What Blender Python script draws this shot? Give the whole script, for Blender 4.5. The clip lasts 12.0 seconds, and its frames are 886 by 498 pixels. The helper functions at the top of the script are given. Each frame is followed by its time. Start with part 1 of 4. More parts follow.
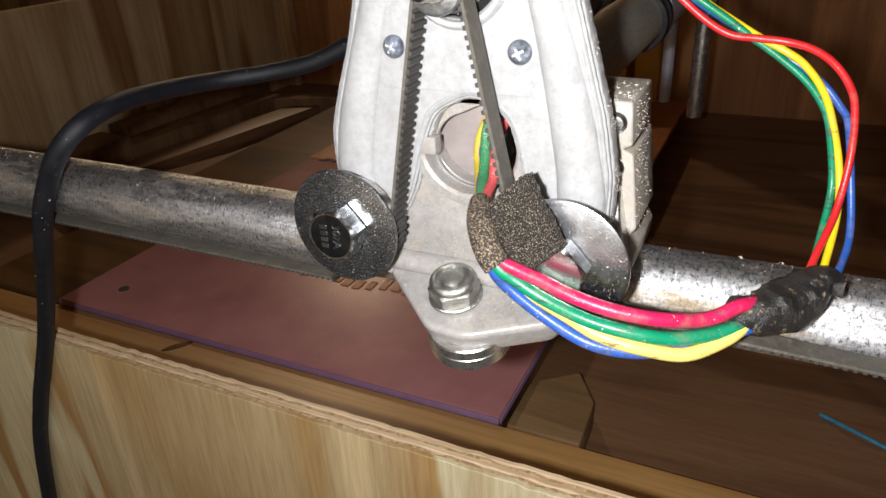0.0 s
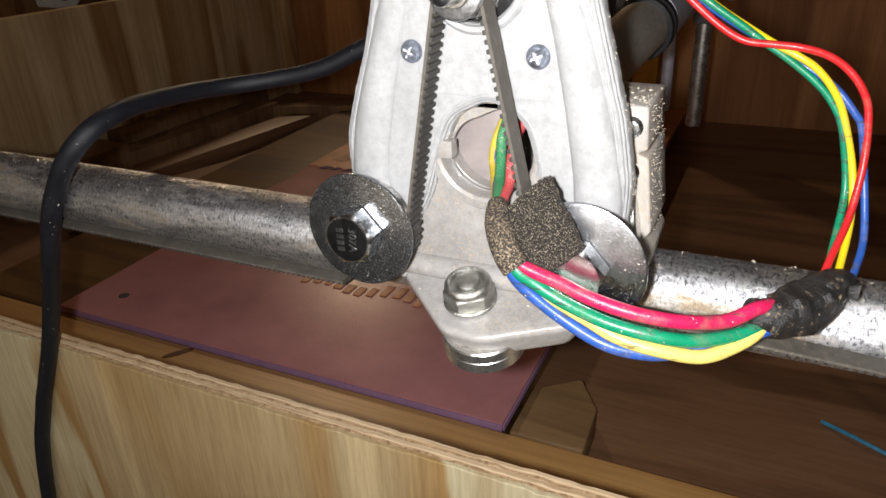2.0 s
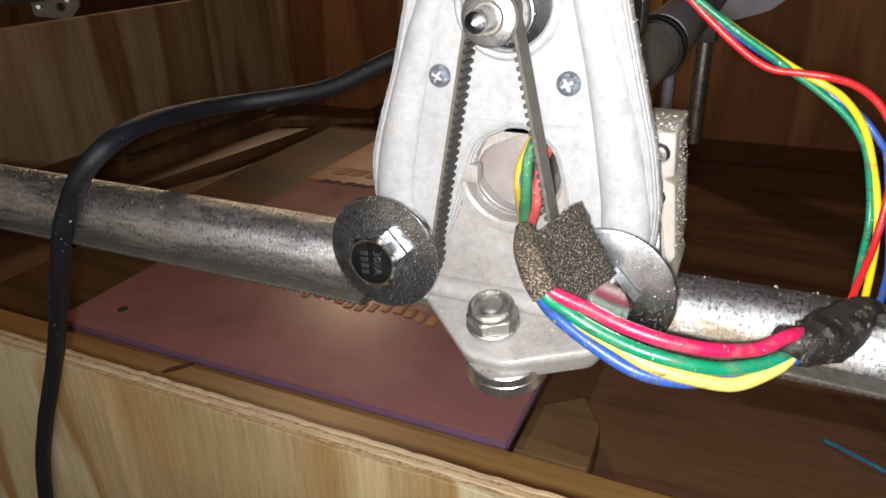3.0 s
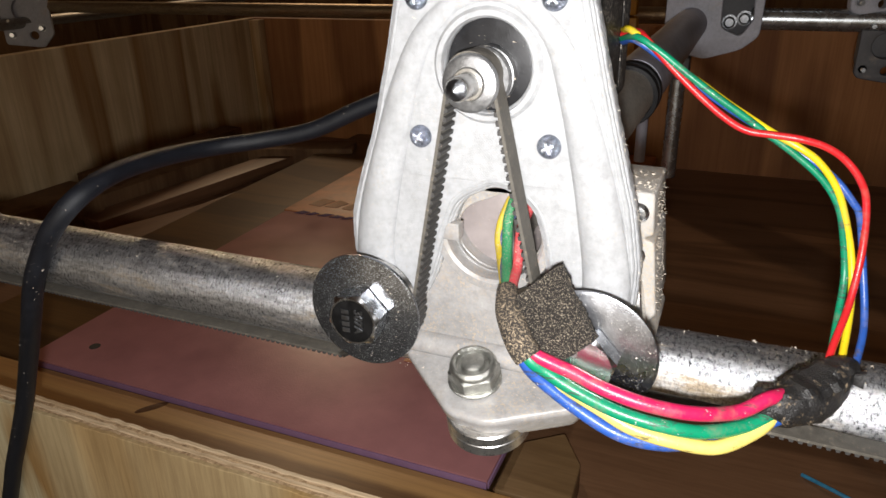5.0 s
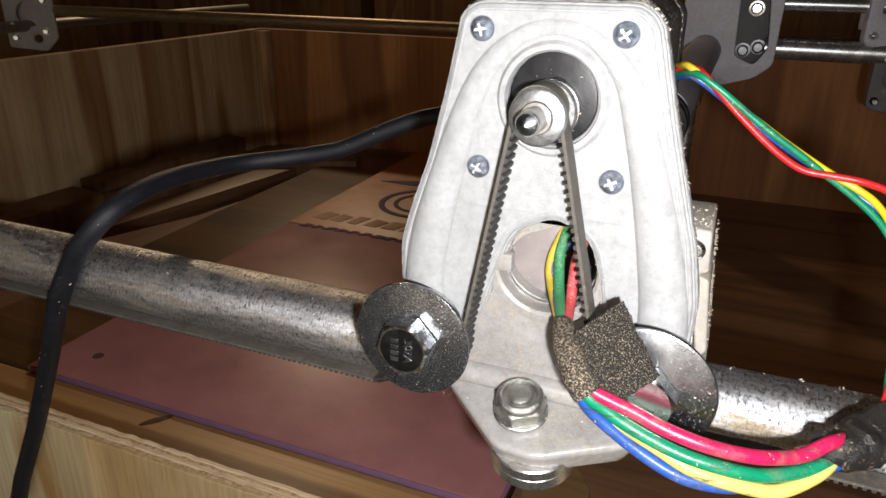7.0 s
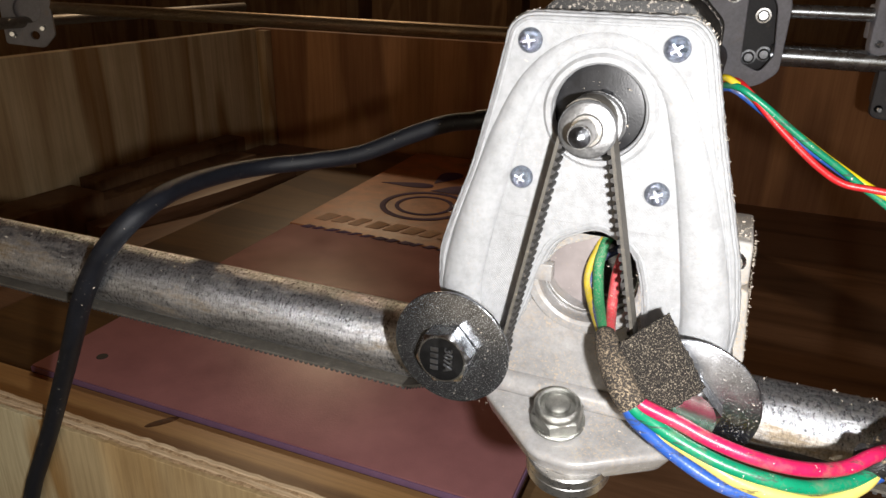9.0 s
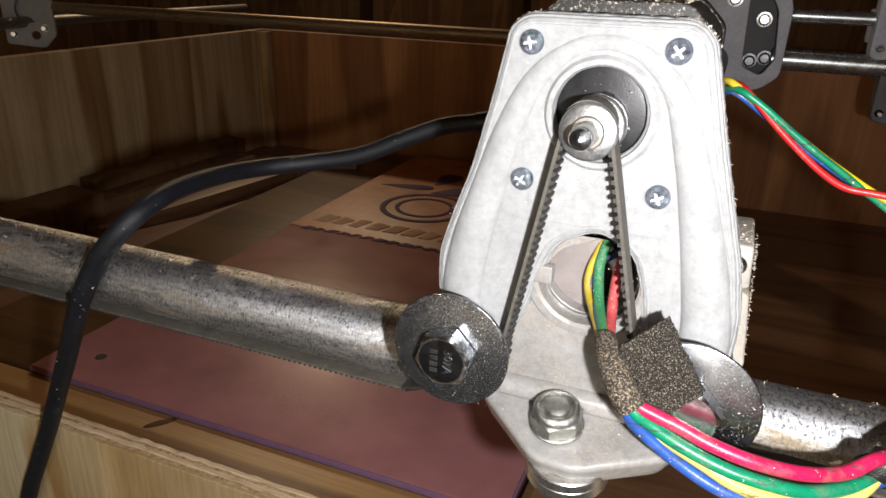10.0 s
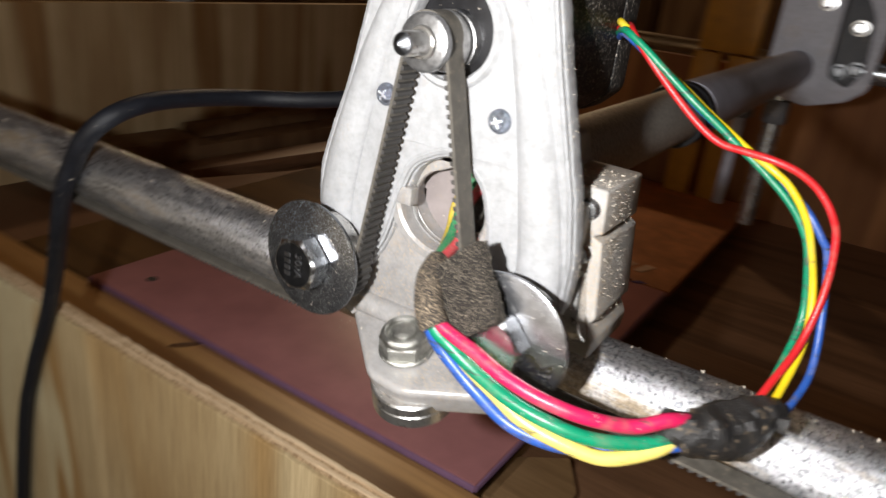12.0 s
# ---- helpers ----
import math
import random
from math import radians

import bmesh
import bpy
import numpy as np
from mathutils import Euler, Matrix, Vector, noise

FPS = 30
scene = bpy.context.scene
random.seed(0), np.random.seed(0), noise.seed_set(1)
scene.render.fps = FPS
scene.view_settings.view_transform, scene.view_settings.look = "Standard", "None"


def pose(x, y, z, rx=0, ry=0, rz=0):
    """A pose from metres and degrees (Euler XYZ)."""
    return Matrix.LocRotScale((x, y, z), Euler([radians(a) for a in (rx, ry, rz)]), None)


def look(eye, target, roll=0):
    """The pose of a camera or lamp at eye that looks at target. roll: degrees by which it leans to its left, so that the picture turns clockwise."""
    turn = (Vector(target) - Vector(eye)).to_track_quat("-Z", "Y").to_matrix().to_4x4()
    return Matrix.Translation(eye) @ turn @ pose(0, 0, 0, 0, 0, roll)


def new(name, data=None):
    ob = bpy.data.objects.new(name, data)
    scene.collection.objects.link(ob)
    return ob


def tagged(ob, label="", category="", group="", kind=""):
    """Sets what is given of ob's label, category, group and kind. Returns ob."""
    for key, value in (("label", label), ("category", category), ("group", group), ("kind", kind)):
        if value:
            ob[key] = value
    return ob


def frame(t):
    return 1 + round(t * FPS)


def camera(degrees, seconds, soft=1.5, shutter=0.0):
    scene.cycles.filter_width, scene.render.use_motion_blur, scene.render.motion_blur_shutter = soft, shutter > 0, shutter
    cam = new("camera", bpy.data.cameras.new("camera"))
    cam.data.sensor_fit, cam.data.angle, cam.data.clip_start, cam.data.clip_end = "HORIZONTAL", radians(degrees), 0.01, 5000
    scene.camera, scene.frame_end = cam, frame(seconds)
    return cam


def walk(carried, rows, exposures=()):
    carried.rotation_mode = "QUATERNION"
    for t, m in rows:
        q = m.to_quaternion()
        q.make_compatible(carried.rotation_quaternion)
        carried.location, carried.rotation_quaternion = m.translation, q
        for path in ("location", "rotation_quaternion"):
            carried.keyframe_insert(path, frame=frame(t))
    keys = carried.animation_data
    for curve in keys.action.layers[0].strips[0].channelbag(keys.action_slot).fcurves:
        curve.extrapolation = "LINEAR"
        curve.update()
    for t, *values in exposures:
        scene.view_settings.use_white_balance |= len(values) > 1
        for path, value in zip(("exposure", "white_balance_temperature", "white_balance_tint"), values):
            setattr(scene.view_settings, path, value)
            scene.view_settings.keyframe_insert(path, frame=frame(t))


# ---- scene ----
cam = camera(64.48, 12.0, soft=1.5, shutter=0.5)

# seconds, place in metres, turn in degrees
PATH = [
    (0.0, 0.0679, -0.1456, 0.0158, 63.13, 2.70, 25.41),
    (0.5, 0.0672, -0.1447, 0.0146, 63.27, 2.64, 25.07),
    (1.0, 0.0677, -0.1458, 0.0141, 63.32, 2.65, 24.88),
    (1.5, 0.0663, -0.1489, 0.0150, 63.49, 2.63, 25.21),
    (2.0, 0.0637, -0.1490, 0.0152, 63.83, 2.43, 25.07),
    (2.5, 0.0599, -0.1497, 0.0166, 64.15, 2.36, 24.85),
    (3.0, 0.0557, -0.1511, 0.0180, 64.78, 1.76, 24.65),
    (3.2, 0.0562, -0.1500, 0.0194, 65.40, 1.63, 24.27),
    (4.8, 0.0548, -0.1480, 0.0243, 66.73, 0.94, 22.99),
    (5.0, 0.0534, -0.1479, 0.0254, 66.73, 1.22, 22.86),
    (5.5, 0.0504, -0.1499, 0.0276, 67.20, 1.17, 22.79),
    (6.0, 0.0460, -0.1499, 0.0288, 67.45, 1.25, 22.82),
    (6.5, 0.0423, -0.1509, 0.0281, 67.63, 0.06, 23.26),
    (7.0, 0.0387, -0.1510, 0.0287, 67.82, -0.53, 22.89),
    (9.0, 0.0275, -0.1553, 0.0307, 67.86, -1.23, 22.46),
    (9.5, 0.0273, -0.1550, 0.0312, 68.12, -1.36, 22.51),
    (10.0, 0.0273, -0.1549, 0.0304, 68.04, -1.53, 22.56),
    (10.5, 0.0268, -0.1563, 0.0300, 67.81, -1.72, 22.48),
    (11.0, 0.0280, -0.1574, 0.0334, 68.20, -2.53, 23.21),
    (11.5, 0.0306, -0.1618, 0.0248, 67.77, -3.24, 20.83),
    (11.7, 0.0457, -0.1493, 0.0177, 66.62, -4.37, 22.55),
    (11.8, 0.0581, -0.1422, 0.0147, 67.22, -5.19, 25.56),
    (12.0, 0.0867, -0.1330, 0.0166, 67.10, -5.94, 34.15),
]
walk(cam, [(r[0], pose(*r[1:])) for r in PATH])

# ---- light: a phone's lamp beside the lens, and a dim workshop round it ----
world = bpy.data.worlds.new("workshop_air")
scene.world = world
world.use_nodes = True
world.node_tree.nodes["Background"].inputs["Color"].default_value = (1.0, 0.82, 0.60, 1)
world.node_tree.nodes["Background"].inputs["Strength"].default_value = 0.70
lamp_data = bpy.data.lights.new("phone_lamp", "POINT")
lamp_data.energy = 3.3
lamp_data.shadow_soft_size = 0.0035
lamp_data.color = (1.0, 0.985, 0.97)
bulb_data = bpy.data.lights.new("ceiling_bulb", "AREA")
bulb_data.energy = 9.0
bulb_data.shape, bulb_data.size = "DISK", 0.12
bulb_data.color = (1.0, 0.72, 0.45)
ceiling_bulb = new("ceiling_bulb", bulb_data)
ceiling_bulb.matrix_world = look((-1.62, 2.27, 1.20), (-0.2, 0.3, -0.27))
phone_lamp = new("phone_lamp", lamp_data)
phone_lamp.location = (0.055, -0.160, 0.019)
scene.view_settings.exposure = 0.0


# ---- helpers of this scene ----
def part(name, bm, material, parent=None, label="", sharp=35):
    """Links a bmesh (or a mesh) as one object, under a parent if there is one."""
    if isinstance(bm, bmesh.types.BMesh):
        me = bpy.data.meshes.new(name)
        bmesh.ops.recalc_face_normals(bm, faces=bm.faces[:])
        bm.to_mesh(me)
        bm.free()
    else:
        me = bm
    me.polygons.foreach_set("use_smooth", [True] * len(me.polygons))
    me.set_sharp_from_angle(angle=radians(sharp))
    me.materials.clear()
    me.materials.append(material)
    ob = new(name, me)
    if parent is not None:
        ob.parent = parent
    if label:
        ob["label"] = label
    return ob


def thing(name, label, category, group="", kind="", at=(0, 0, 0)):
    ob = tagged(new(name), label, category, group, kind)
    ob.empty_display_size = 0.005
    ob.location = at
    return ob


def box(bm, lo, hi, bevel=0.0, seg=2, m=None):
    c = [(a + b) / 2 for a, b in zip(lo, hi)]
    s = [b - a for a, b in zip(lo, hi)]
    r = bmesh.ops.create_cube(bm, size=1, matrix=Matrix.LocRotScale(c, None, s))
    vs = r["verts"]
    if bevel:
        es = list({e for v in vs for e in v.link_edges})
        q = bmesh.ops.bevel(bm, geom=es, offset=bevel, segments=seg, profile=0.6, affect="EDGES")
        vs = list({v for f in q["faces"] for v in f.verts} | {v for v in vs if v.is_valid})
    if m is not None:
        bmesh.ops.transform(bm, matrix=m, verts=vs)
    return vs


def boxed(lo, hi, bevel=0.0, seg=2, m=None):
    bm = bmesh.new()
    box(bm, lo, hi, bevel, seg, m)
    return bm


# turns the z axis of a lathed piece towards -y (out of the mounting plate)
OUT = Matrix.Rotation(radians(90), 4, "X")


def lathe(bm, prof, seg=40, m=None):
    """A body of revolution about z: prof holds (radius, height)."""
    rings = []
    for r, h in prof:
        if r < 1e-7:
            rings.append([bm.verts.new((0, 0, h))])
        else:
            rings.append([bm.verts.new((r * math.cos(2 * math.pi * k / seg), r * math.sin(2 * math.pi * k / seg), h)) for k in range(seg)])
    for a, b in zip(rings, rings[1:]):
        for k in range(seg):
            j = (k + 1) % seg
            if len(a) == 1 and len(b) == 1:
                continue
            if len(a) == 1:
                bm.faces.new((a[0], b[k], b[j]))
            elif len(b) == 1:
                bm.faces.new((a[k], a[j], b[0]))
            else:
                bm.faces.new((a[k], a[j], b[j], b[k]))
    vs = [v for r in rings for v in r]
    if m is not None:
        bmesh.ops.transform(bm, matrix=m, verts=vs)
    return vs


def lathed(prof, seg=40, m=None):
    bm = bmesh.new()
    lathe(bm, prof, seg, m)
    return bm


def glide(pts, n=8):
    """A smooth curve through pts."""
    p = [Vector(q) for q in pts]
    p = [p[0] * 2 - p[1]] + p + [p[-1] * 2 - p[-2]]
    out = []
    for i in range(1, len(p) - 2):
        for k in range(n):
            t = k / n
            a, b, c, d = p[i - 1], p[i], p[i + 1], p[i + 2]
            out.append(0.5 * ((2 * b) + (c - a) * t + (2 * a - 5 * b + 4 * c - d) * t * t + (3 * b - a - 3 * c + d) * t ** 3))
    out.append(p[-2])
    return out


def tube(bm, pts, r, seg=12, caps=True):
    """A round bar along pts; r is a number or one number a point."""
    p = [Vector(q) for q in pts]
    rad = r if isinstance(r, (list, tuple)) else [r] * len(p)
    t0 = (p[1] - p[0]).normalized()
    n = t0.orthogonal().normalized()
    rings = []
    for i, q in enumerate(p):
        t = (p[min(i + 1, len(p) - 1)] - p[max(i - 1, 0)]).normalized()
        n = (n - t * n.dot(t)).normalized()
        b = t.cross(n)
        rings.append([bm.verts.new(q + (n * math.cos(2 * math.pi * k / seg) + b * math.sin(2 * math.pi * k / seg)) * rad[i]) for k in range(seg)])
    for a, b in zip(rings, rings[1:]):
        for k in range(seg):
            j = (k + 1) % seg
            bm.faces.new((a[k], a[j], b[j], b[k]))
    if caps:
        bm.faces.new(rings[0][::-1])
        bm.faces.new(rings[-1])
    return bm


def tubed(pts, r, seg=12, caps=True):
    return tube(bmesh.new(), pts, r, seg, caps)


def slab(loops, y0, y1, bevel=0.0005, res=2, m=None):
    """A plate in the x-z plane between y0 and y1: the first loop is the outline, the others are holes."""
    cu = bpy.data.curves.new("outline", "CURVE")
    cu.dimensions, cu.fill_mode = "2D", "BOTH"
    for loop in loops:
        s = cu.splines.new("POLY")
        s.points.add(len(loop) - 1)
        for q, (x, z) in zip(s.points, loop):
            q.co = (x, z, 0, 1)
        s.use_cyclic_u = True
    cu.extrude = max((y1 - y0) / 2 - bevel, 0.00005)
    cu.bevel_depth, cu.bevel_resolution, cu.offset = bevel, res, -bevel
    ob = new("outline", cu)
    me = bpy.data.meshes.new_from_object(ob.evaluated_get(bpy.context.evaluated_depsgraph_get()))
    bpy.data.objects.remove(ob)
    bpy.data.curves.remove(cu)
    bm = bmesh.new()
    bm.from_mesh(me)
    bpy.data.meshes.remove(me)
    bmesh.ops.remove_doubles(bm, verts=bm.verts[:], dist=1e-6)
    t = Matrix.Translation((0, (y0 + y1) / 2, 0)) @ OUT
    bmesh.ops.transform(bm, matrix=(m @ t) if m is not None else t, verts=bm.verts[:])
    return bm


def circle(x, z, r, n=40):
    return [(x + r * math.cos(2 * math.pi * k / n), z + r * math.sin(2 * math.pi * k / n)) for k in range(n)]


def rounded(pts, r=0.002, n=4):
    """Rounds the corners of an outline."""
    out = []
    for i, p in enumerate(pts):
        p, a, b = Vector(p), Vector(pts[i - 1]), Vector(pts[(i + 1) % len(pts)])
        q = min(r, (a - p).length * 0.45, (b - p).length * 0.45)
        s, e = p + (a - p).normalized() * q, p + (b - p).normalized() * q
        for k in range(n + 1):
            t = k / n
            out.append(tuple((1 - t) ** 2 * s + 2 * t * (1 - t) * p + t * t * e))
    return out


# ---- materials ----
def shader(name):
    m = bpy.data.materials.new(name)
    m.use_nodes = True
    return m, m.node_tree, m.node_tree.nodes["Principled BSDF"]


def wire_up(nt, a, b):
    nt.links.new(a, b)


def spread(nt, scale, stretch=(1, 1, 1), detail=4.0, rough=0.6, turn=(0, 0, 0), distort=0.0):
    co = nt.nodes.new("ShaderNodeTexCoord")
    mp = nt.nodes.new("ShaderNodeMapping")
    mp.inputs["Scale"].default_value = stretch
    mp.inputs["Rotation"].default_value = [radians(a) for a in turn]
    wire_up(nt, co.outputs["Object"], mp.inputs["Vector"])
    n = nt.nodes.new("ShaderNodeTexNoise")
    n.inputs["Scale"].default_value = scale
    n.inputs["Detail"].default_value = detail
    n.inputs["Roughness"].default_value = rough
    n.inputs["Distortion"].default_value = distort
    wire_up(nt, mp.outputs["Vector"], n.inputs["Vector"])
    return n.outputs["Fac"]


def ramp(nt, fac, stops, hard=False):
    r = nt.nodes.new("ShaderNodeValToRGB")
    while len(r.color_ramp.elements) < len(stops):
        r.color_ramp.elements.new(0.5)
    for e, (p, c) in zip(r.color_ramp.elements, stops):
        e.position = p
        e.color = (*c, 1) if len(c) == 3 else c
    if hard:
        r.color_ramp.interpolation = "CONSTANT"
    wire_up(nt, fac, r.inputs["Fac"])
    return r.outputs["Color"]


def mixed(nt, fac, a, b, how="MIX"):
    m = nt.nodes.new("ShaderNodeMix")
    m.data_type, m.blend_type = "RGBA", how
    for value, slot in ((fac, m.inputs["Factor"]), (a, m.inputs["A"]), (b, m.inputs["B"])):
        if isinstance(value, (int, float)):
            slot.default_value = value
        elif isinstance(value, tuple):
            slot.default_value = (*value, 1)
        else:
            wire_up(nt, value, slot)
    return m.outputs["Result"]


def relief(nt, bsdf, height, strength, depth):
    b = nt.nodes.new("ShaderNodeBump")
    b.inputs["Strength"].default_value = strength
    b.inputs["Distance"].default_value = depth
    wire_up(nt, height, b.inputs["Height"])
    wire_up(nt, b.outputs["Normal"], bsdf.inputs["Normal"])


def plain(name, colour, rough, metal=0.0, vary=0.25, scale=300.0, bump=0.15, depth=0.0002, dust=None, dust_at=(0.55, 0.7), dust_scale=900.0, fine=2500.0, coat=0.0):
    """A surface with large and fine variation, relief and, where it has any, settled dust."""
    m, nt, b = shader(name)
    big = spread(nt, scale, detail=5)
    small = spread(nt, fine, detail=3)
    dark = tuple(c * (1 - vary) for c in colour)
    lite = tuple(min(1, c * (1 + vary * 0.6)) for c in colour)
    col = ramp(nt, big, [(0.3, dark), (0.7, lite)])
    rg = nt.nodes.new("ShaderNodeMapRange")
    rg.inputs["To Min"].default_value = max(0.03, rough - 0.12)
    rg.inputs["To Max"].default_value = min(1, rough + 0.12)
    wire_up(nt, big, rg.inputs["Value"])
    rough_out = rg.outputs["Result"]
    if dust:
        patch = spread(nt, dust_scale, detail=6, rough=0.75)
        mask = ramp(nt, patch, [(dust_at[0], (0, 0, 0)), (dust_at[1], (1, 1, 1))])
        col = mixed(nt, mask, col, dust)
        rough_out = mixed(nt, mask, rough_out, (0.9, 0.9, 0.9))
        mt = mixed(nt, mask, (metal,) * 3, (0.0, 0.0, 0.0))
        wire_up(nt, mt, b.inputs["Metallic"])
    else:
        b.inputs["Metallic"].default_value = metal
    wire_up(nt, col, b.inputs["Base Color"])
    wire_up(nt, rough_out, b.inputs["Roughness"])
    b.inputs["Coat Weight"].default_value = coat
    if bump:
        relief(nt, b, small, bump, depth)
    return m


def insulation(name, colour, dirt=0.545):
    """Wire insulation with black scuffs and print drawn along it, brown dirt and a few pale specks."""
    m, nt, b = shader(name)
    cloud = spread(nt, 260.0, detail=4)
    col = ramp(nt, cloud, [(0.3, tuple(c * 0.82 for c in colour)), (0.7, colour)])
    scuff = ramp(nt, spread(nt, 330.0, (0.45, 1.0, 2.2), detail=5, rough=0.75), [(dirt, (0, 0, 0)), (dirt + 0.07, (1, 1, 1))])
    col = mixed(nt, scuff, col, tuple(0.035 + 0.22 * c for c in colour))
    film = ramp(nt, spread(nt, 150.0, detail=5, rough=0.7), [(0.54, (0, 0, 0)), (0.74, (0.5, 0.5, 0.5))])
    col = mixed(nt, film, col, (0.26, 0.20, 0.14))
    speck = ramp(nt, spread(nt, 1100.0, detail=3, rough=0.6), [(0.69, (0, 0, 0)), (0.72, (1, 1, 1))])
    col = mixed(nt, speck, col, (0.66, 0.60, 0.54))
    wire_up(nt, col, b.inputs["Base Color"])
    wire_up(nt, mixed(nt, cloud, (0.24,) * 3, (0.46,) * 3), b.inputs["Roughness"])
    relief(nt, b, spread(nt, 1600.0, detail=4), 0.3, 0.0002)
    return m


def timber(name, light, dark, across, along, turn=(0, 0, 0), scale=1.0, low=0.42, high=0.56, rough=0.7, fibre=0.35):
    """Wood with broad bands of early and late growth and fine fibre. across, along: stretch of the three axes."""
    m, nt, b = shader(name)
    bands = spread(nt, scale, across, detail=2.5, rough=0.45, turn=turn, distort=0.6)
    fibres = spread(nt, scale, along, detail=5, rough=0.7, turn=turn)
    stain = spread(nt, 9.0, detail=4)
    mid = tuple((a + c) / 2 for a, c in zip(light, dark))
    col = ramp(nt, bands, [(low - 0.1, mid), (low, light), ((low + high) / 2, light), (high, dark), (high + 0.12, mid)])
    grain = ramp(nt, fibres, [(0.32, (0.45, 0.36, 0.28)), (0.6, (1, 1, 1))])
    col = mixed(nt, fibre, col, grain, "MULTIPLY")
    col = mixed(nt, 0.5, col, ramp(nt, stain, [(0.3, (0.72, 0.66, 0.6)), (0.65, (1, 1, 1))]), "MULTIPLY")
    wire_up(nt, col, b.inputs["Base Color"])
    b.inputs["Roughness"].default_value = rough
    relief(nt, b, fibres, 0.35, 0.0004)
    return m


DUST = (0.46, 0.33, 0.20)


def printed(name, colour, rough=0.42, glow_through=0.25, dust=0.66, vary=0.14, lines=700.0, relief_by=0.45, smeared=0.56):
    """Printed plastic: cloudy body, drawn strands, light passing into it, crumbs and smears of wood dust."""
    m, nt, b = shader(name)
    big = spread(nt, 70.0, detail=5, rough=0.6)
    mid = spread(nt, 420.0, detail=5, rough=0.7)
    col = ramp(nt, big, [(0.28, tuple(c * (1 - vary) for c in colour)), (0.72, tuple(min(1, c * 1.06) for c in colour))])
    col = mixed(nt, 0.65, col, ramp(nt, mid, [(0.3, (0.66, 0.655, 0.65)), (0.58, (1, 1, 1))]), "MULTIPLY")
    smear = ramp(nt, spread(nt, 38.0, detail=6, rough=0.75), [(smeared, (0, 0, 0)), (smeared + 0.18, (0.6, 0.6, 0.6))])
    col = mixed(nt, smear, col, (0.42, 0.33, 0.24))
    crumbs_in = ramp(nt, spread(nt, 1500.0, detail=5, rough=0.8), [(dust, (0, 0, 0)), (dust + 0.05, (1, 1, 1))])
    where = ramp(nt, spread(nt, 60.0, detail=3), [(0.40, (0, 0, 0)), (0.6, (1, 1, 1))])
    mask = mixed(nt, 1.0, crumbs_in, where, "MULTIPLY")
    col = mixed(nt, mask, col, (0.50, 0.40, 0.29))
    wire_up(nt, col, b.inputs["Base Color"])
    wire_up(nt, mixed(nt, mid, (rough - 0.1,) * 3, (rough + 0.2,) * 3), b.inputs["Roughness"])
    b.inputs["Subsurface Weight"].default_value = glow_through
    b.inputs["Subsurface Radius"].default_value = (0.004, 0.0036, 0.0032)
    b.inputs["Subsurface Scale"].default_value = 0.6
    co = nt.nodes.new("ShaderNodeTexCoord")
    w = nt.nodes.new("ShaderNodeTexWave")
    w.bands_direction = "DIAGONAL"
    w.inputs["Scale"].default_value = lines
    w.inputs["Distortion"].default_value = 1.5
    w.inputs["Detail"].default_value = 2.0
    wire_up(nt, co.outputs["Object"], w.inputs["Vector"])
    h = mixed(nt, 0.88, w.outputs["Color"], spread(nt, 1300.0, detail=6, rough=0.8))
    relief(nt, b, h, relief_by, 0.0005)
    return m


WHITE = printed("white_printed_plastic", (0.44, 0.445, 0.457), 0.33, 0.3, 0.60, 0.14, 900.0, 0.75, 0.63)
CLEAR = printed("milky_printed_plastic", (0.39, 0.38, 0.376), 0.18, 0.45, 0.54, 0.24, 700.0, 0.22, 0.56)
CLEAR.node_tree.nodes["Principled BSDF"].inputs["Coat Weight"].default_value = 0.6
CLEAR.node_tree.nodes["Principled BSDF"].inputs["Coat Roughness"].default_value = 0.14
DUSTY = printed("dusty_printed_plastic", (0.50, 0.48, 0.455), 0.4, 0.3, 0.50, 0.25, 700.0, 0.45, 0.55)
FARPLASTIC = printed("grey_printed_plastic", (0.44, 0.44, 0.48), 0.45, 0.1, 0.7)
FARDARK = printed("dark_grey_printed_plastic", (0.09, 0.09, 0.10), 0.5, 0.0, 0.7)
ZINC = plain("zinc_plated_steel", (0.80, 0.82, 0.84), 0.25, 1.0, 0.12, 500, 0.3, 0.00012)
ZINC_DUSTY = plain("dusty_zinc_plated_steel", (0.22, 0.23, 0.25), 0.19, 0.95, 0.3, 260, 0.25, 0.0002, (0.52, 0.52, 0.51), (0.585, 0.625), 3300, fine=3000)
ZINC_SHINY = plain("shiny_zinc_washer", (0.38, 0.39, 0.42), 0.28, 1.0, 0.45, 110, 0.2, 0.0002, (0.60, 0.58, 0.55), (0.60, 0.64), 2500)
ZINC_FACE = plain("dark_bolt_face_zinc", (0.055, 0.057, 0.062), 0.20, 0.9, 0.4, 500, 0.5, 0.0003)
ZINC_DARK = plain("plain_dark_zinc", (0.26, 0.27, 0.29), 0.32, 1.0, 0.3, 400, 0.5, 0.0003)
SCREW = plain("screw_glint_steel", (0.80, 0.82, 0.88), 0.28, 0.8, 0.3, 900, 0.7, 0.0004)
PAN = plain("blue_zinc_screw_head", (0.32, 0.35, 0.42), 0.22, 0.95, 0.7, 900, 0.9, 0.0006)
STEEL = plain("bright_turned_steel", (0.70, 0.69, 0.67), 0.30, 0.95, 0.2, 700, 0.2, 0.0001)
ALLOY = plain("turned_aluminium", (0.37, 0.37, 0.375), 0.40, 0.9, 0.3, 900, 0.4, 0.0002)
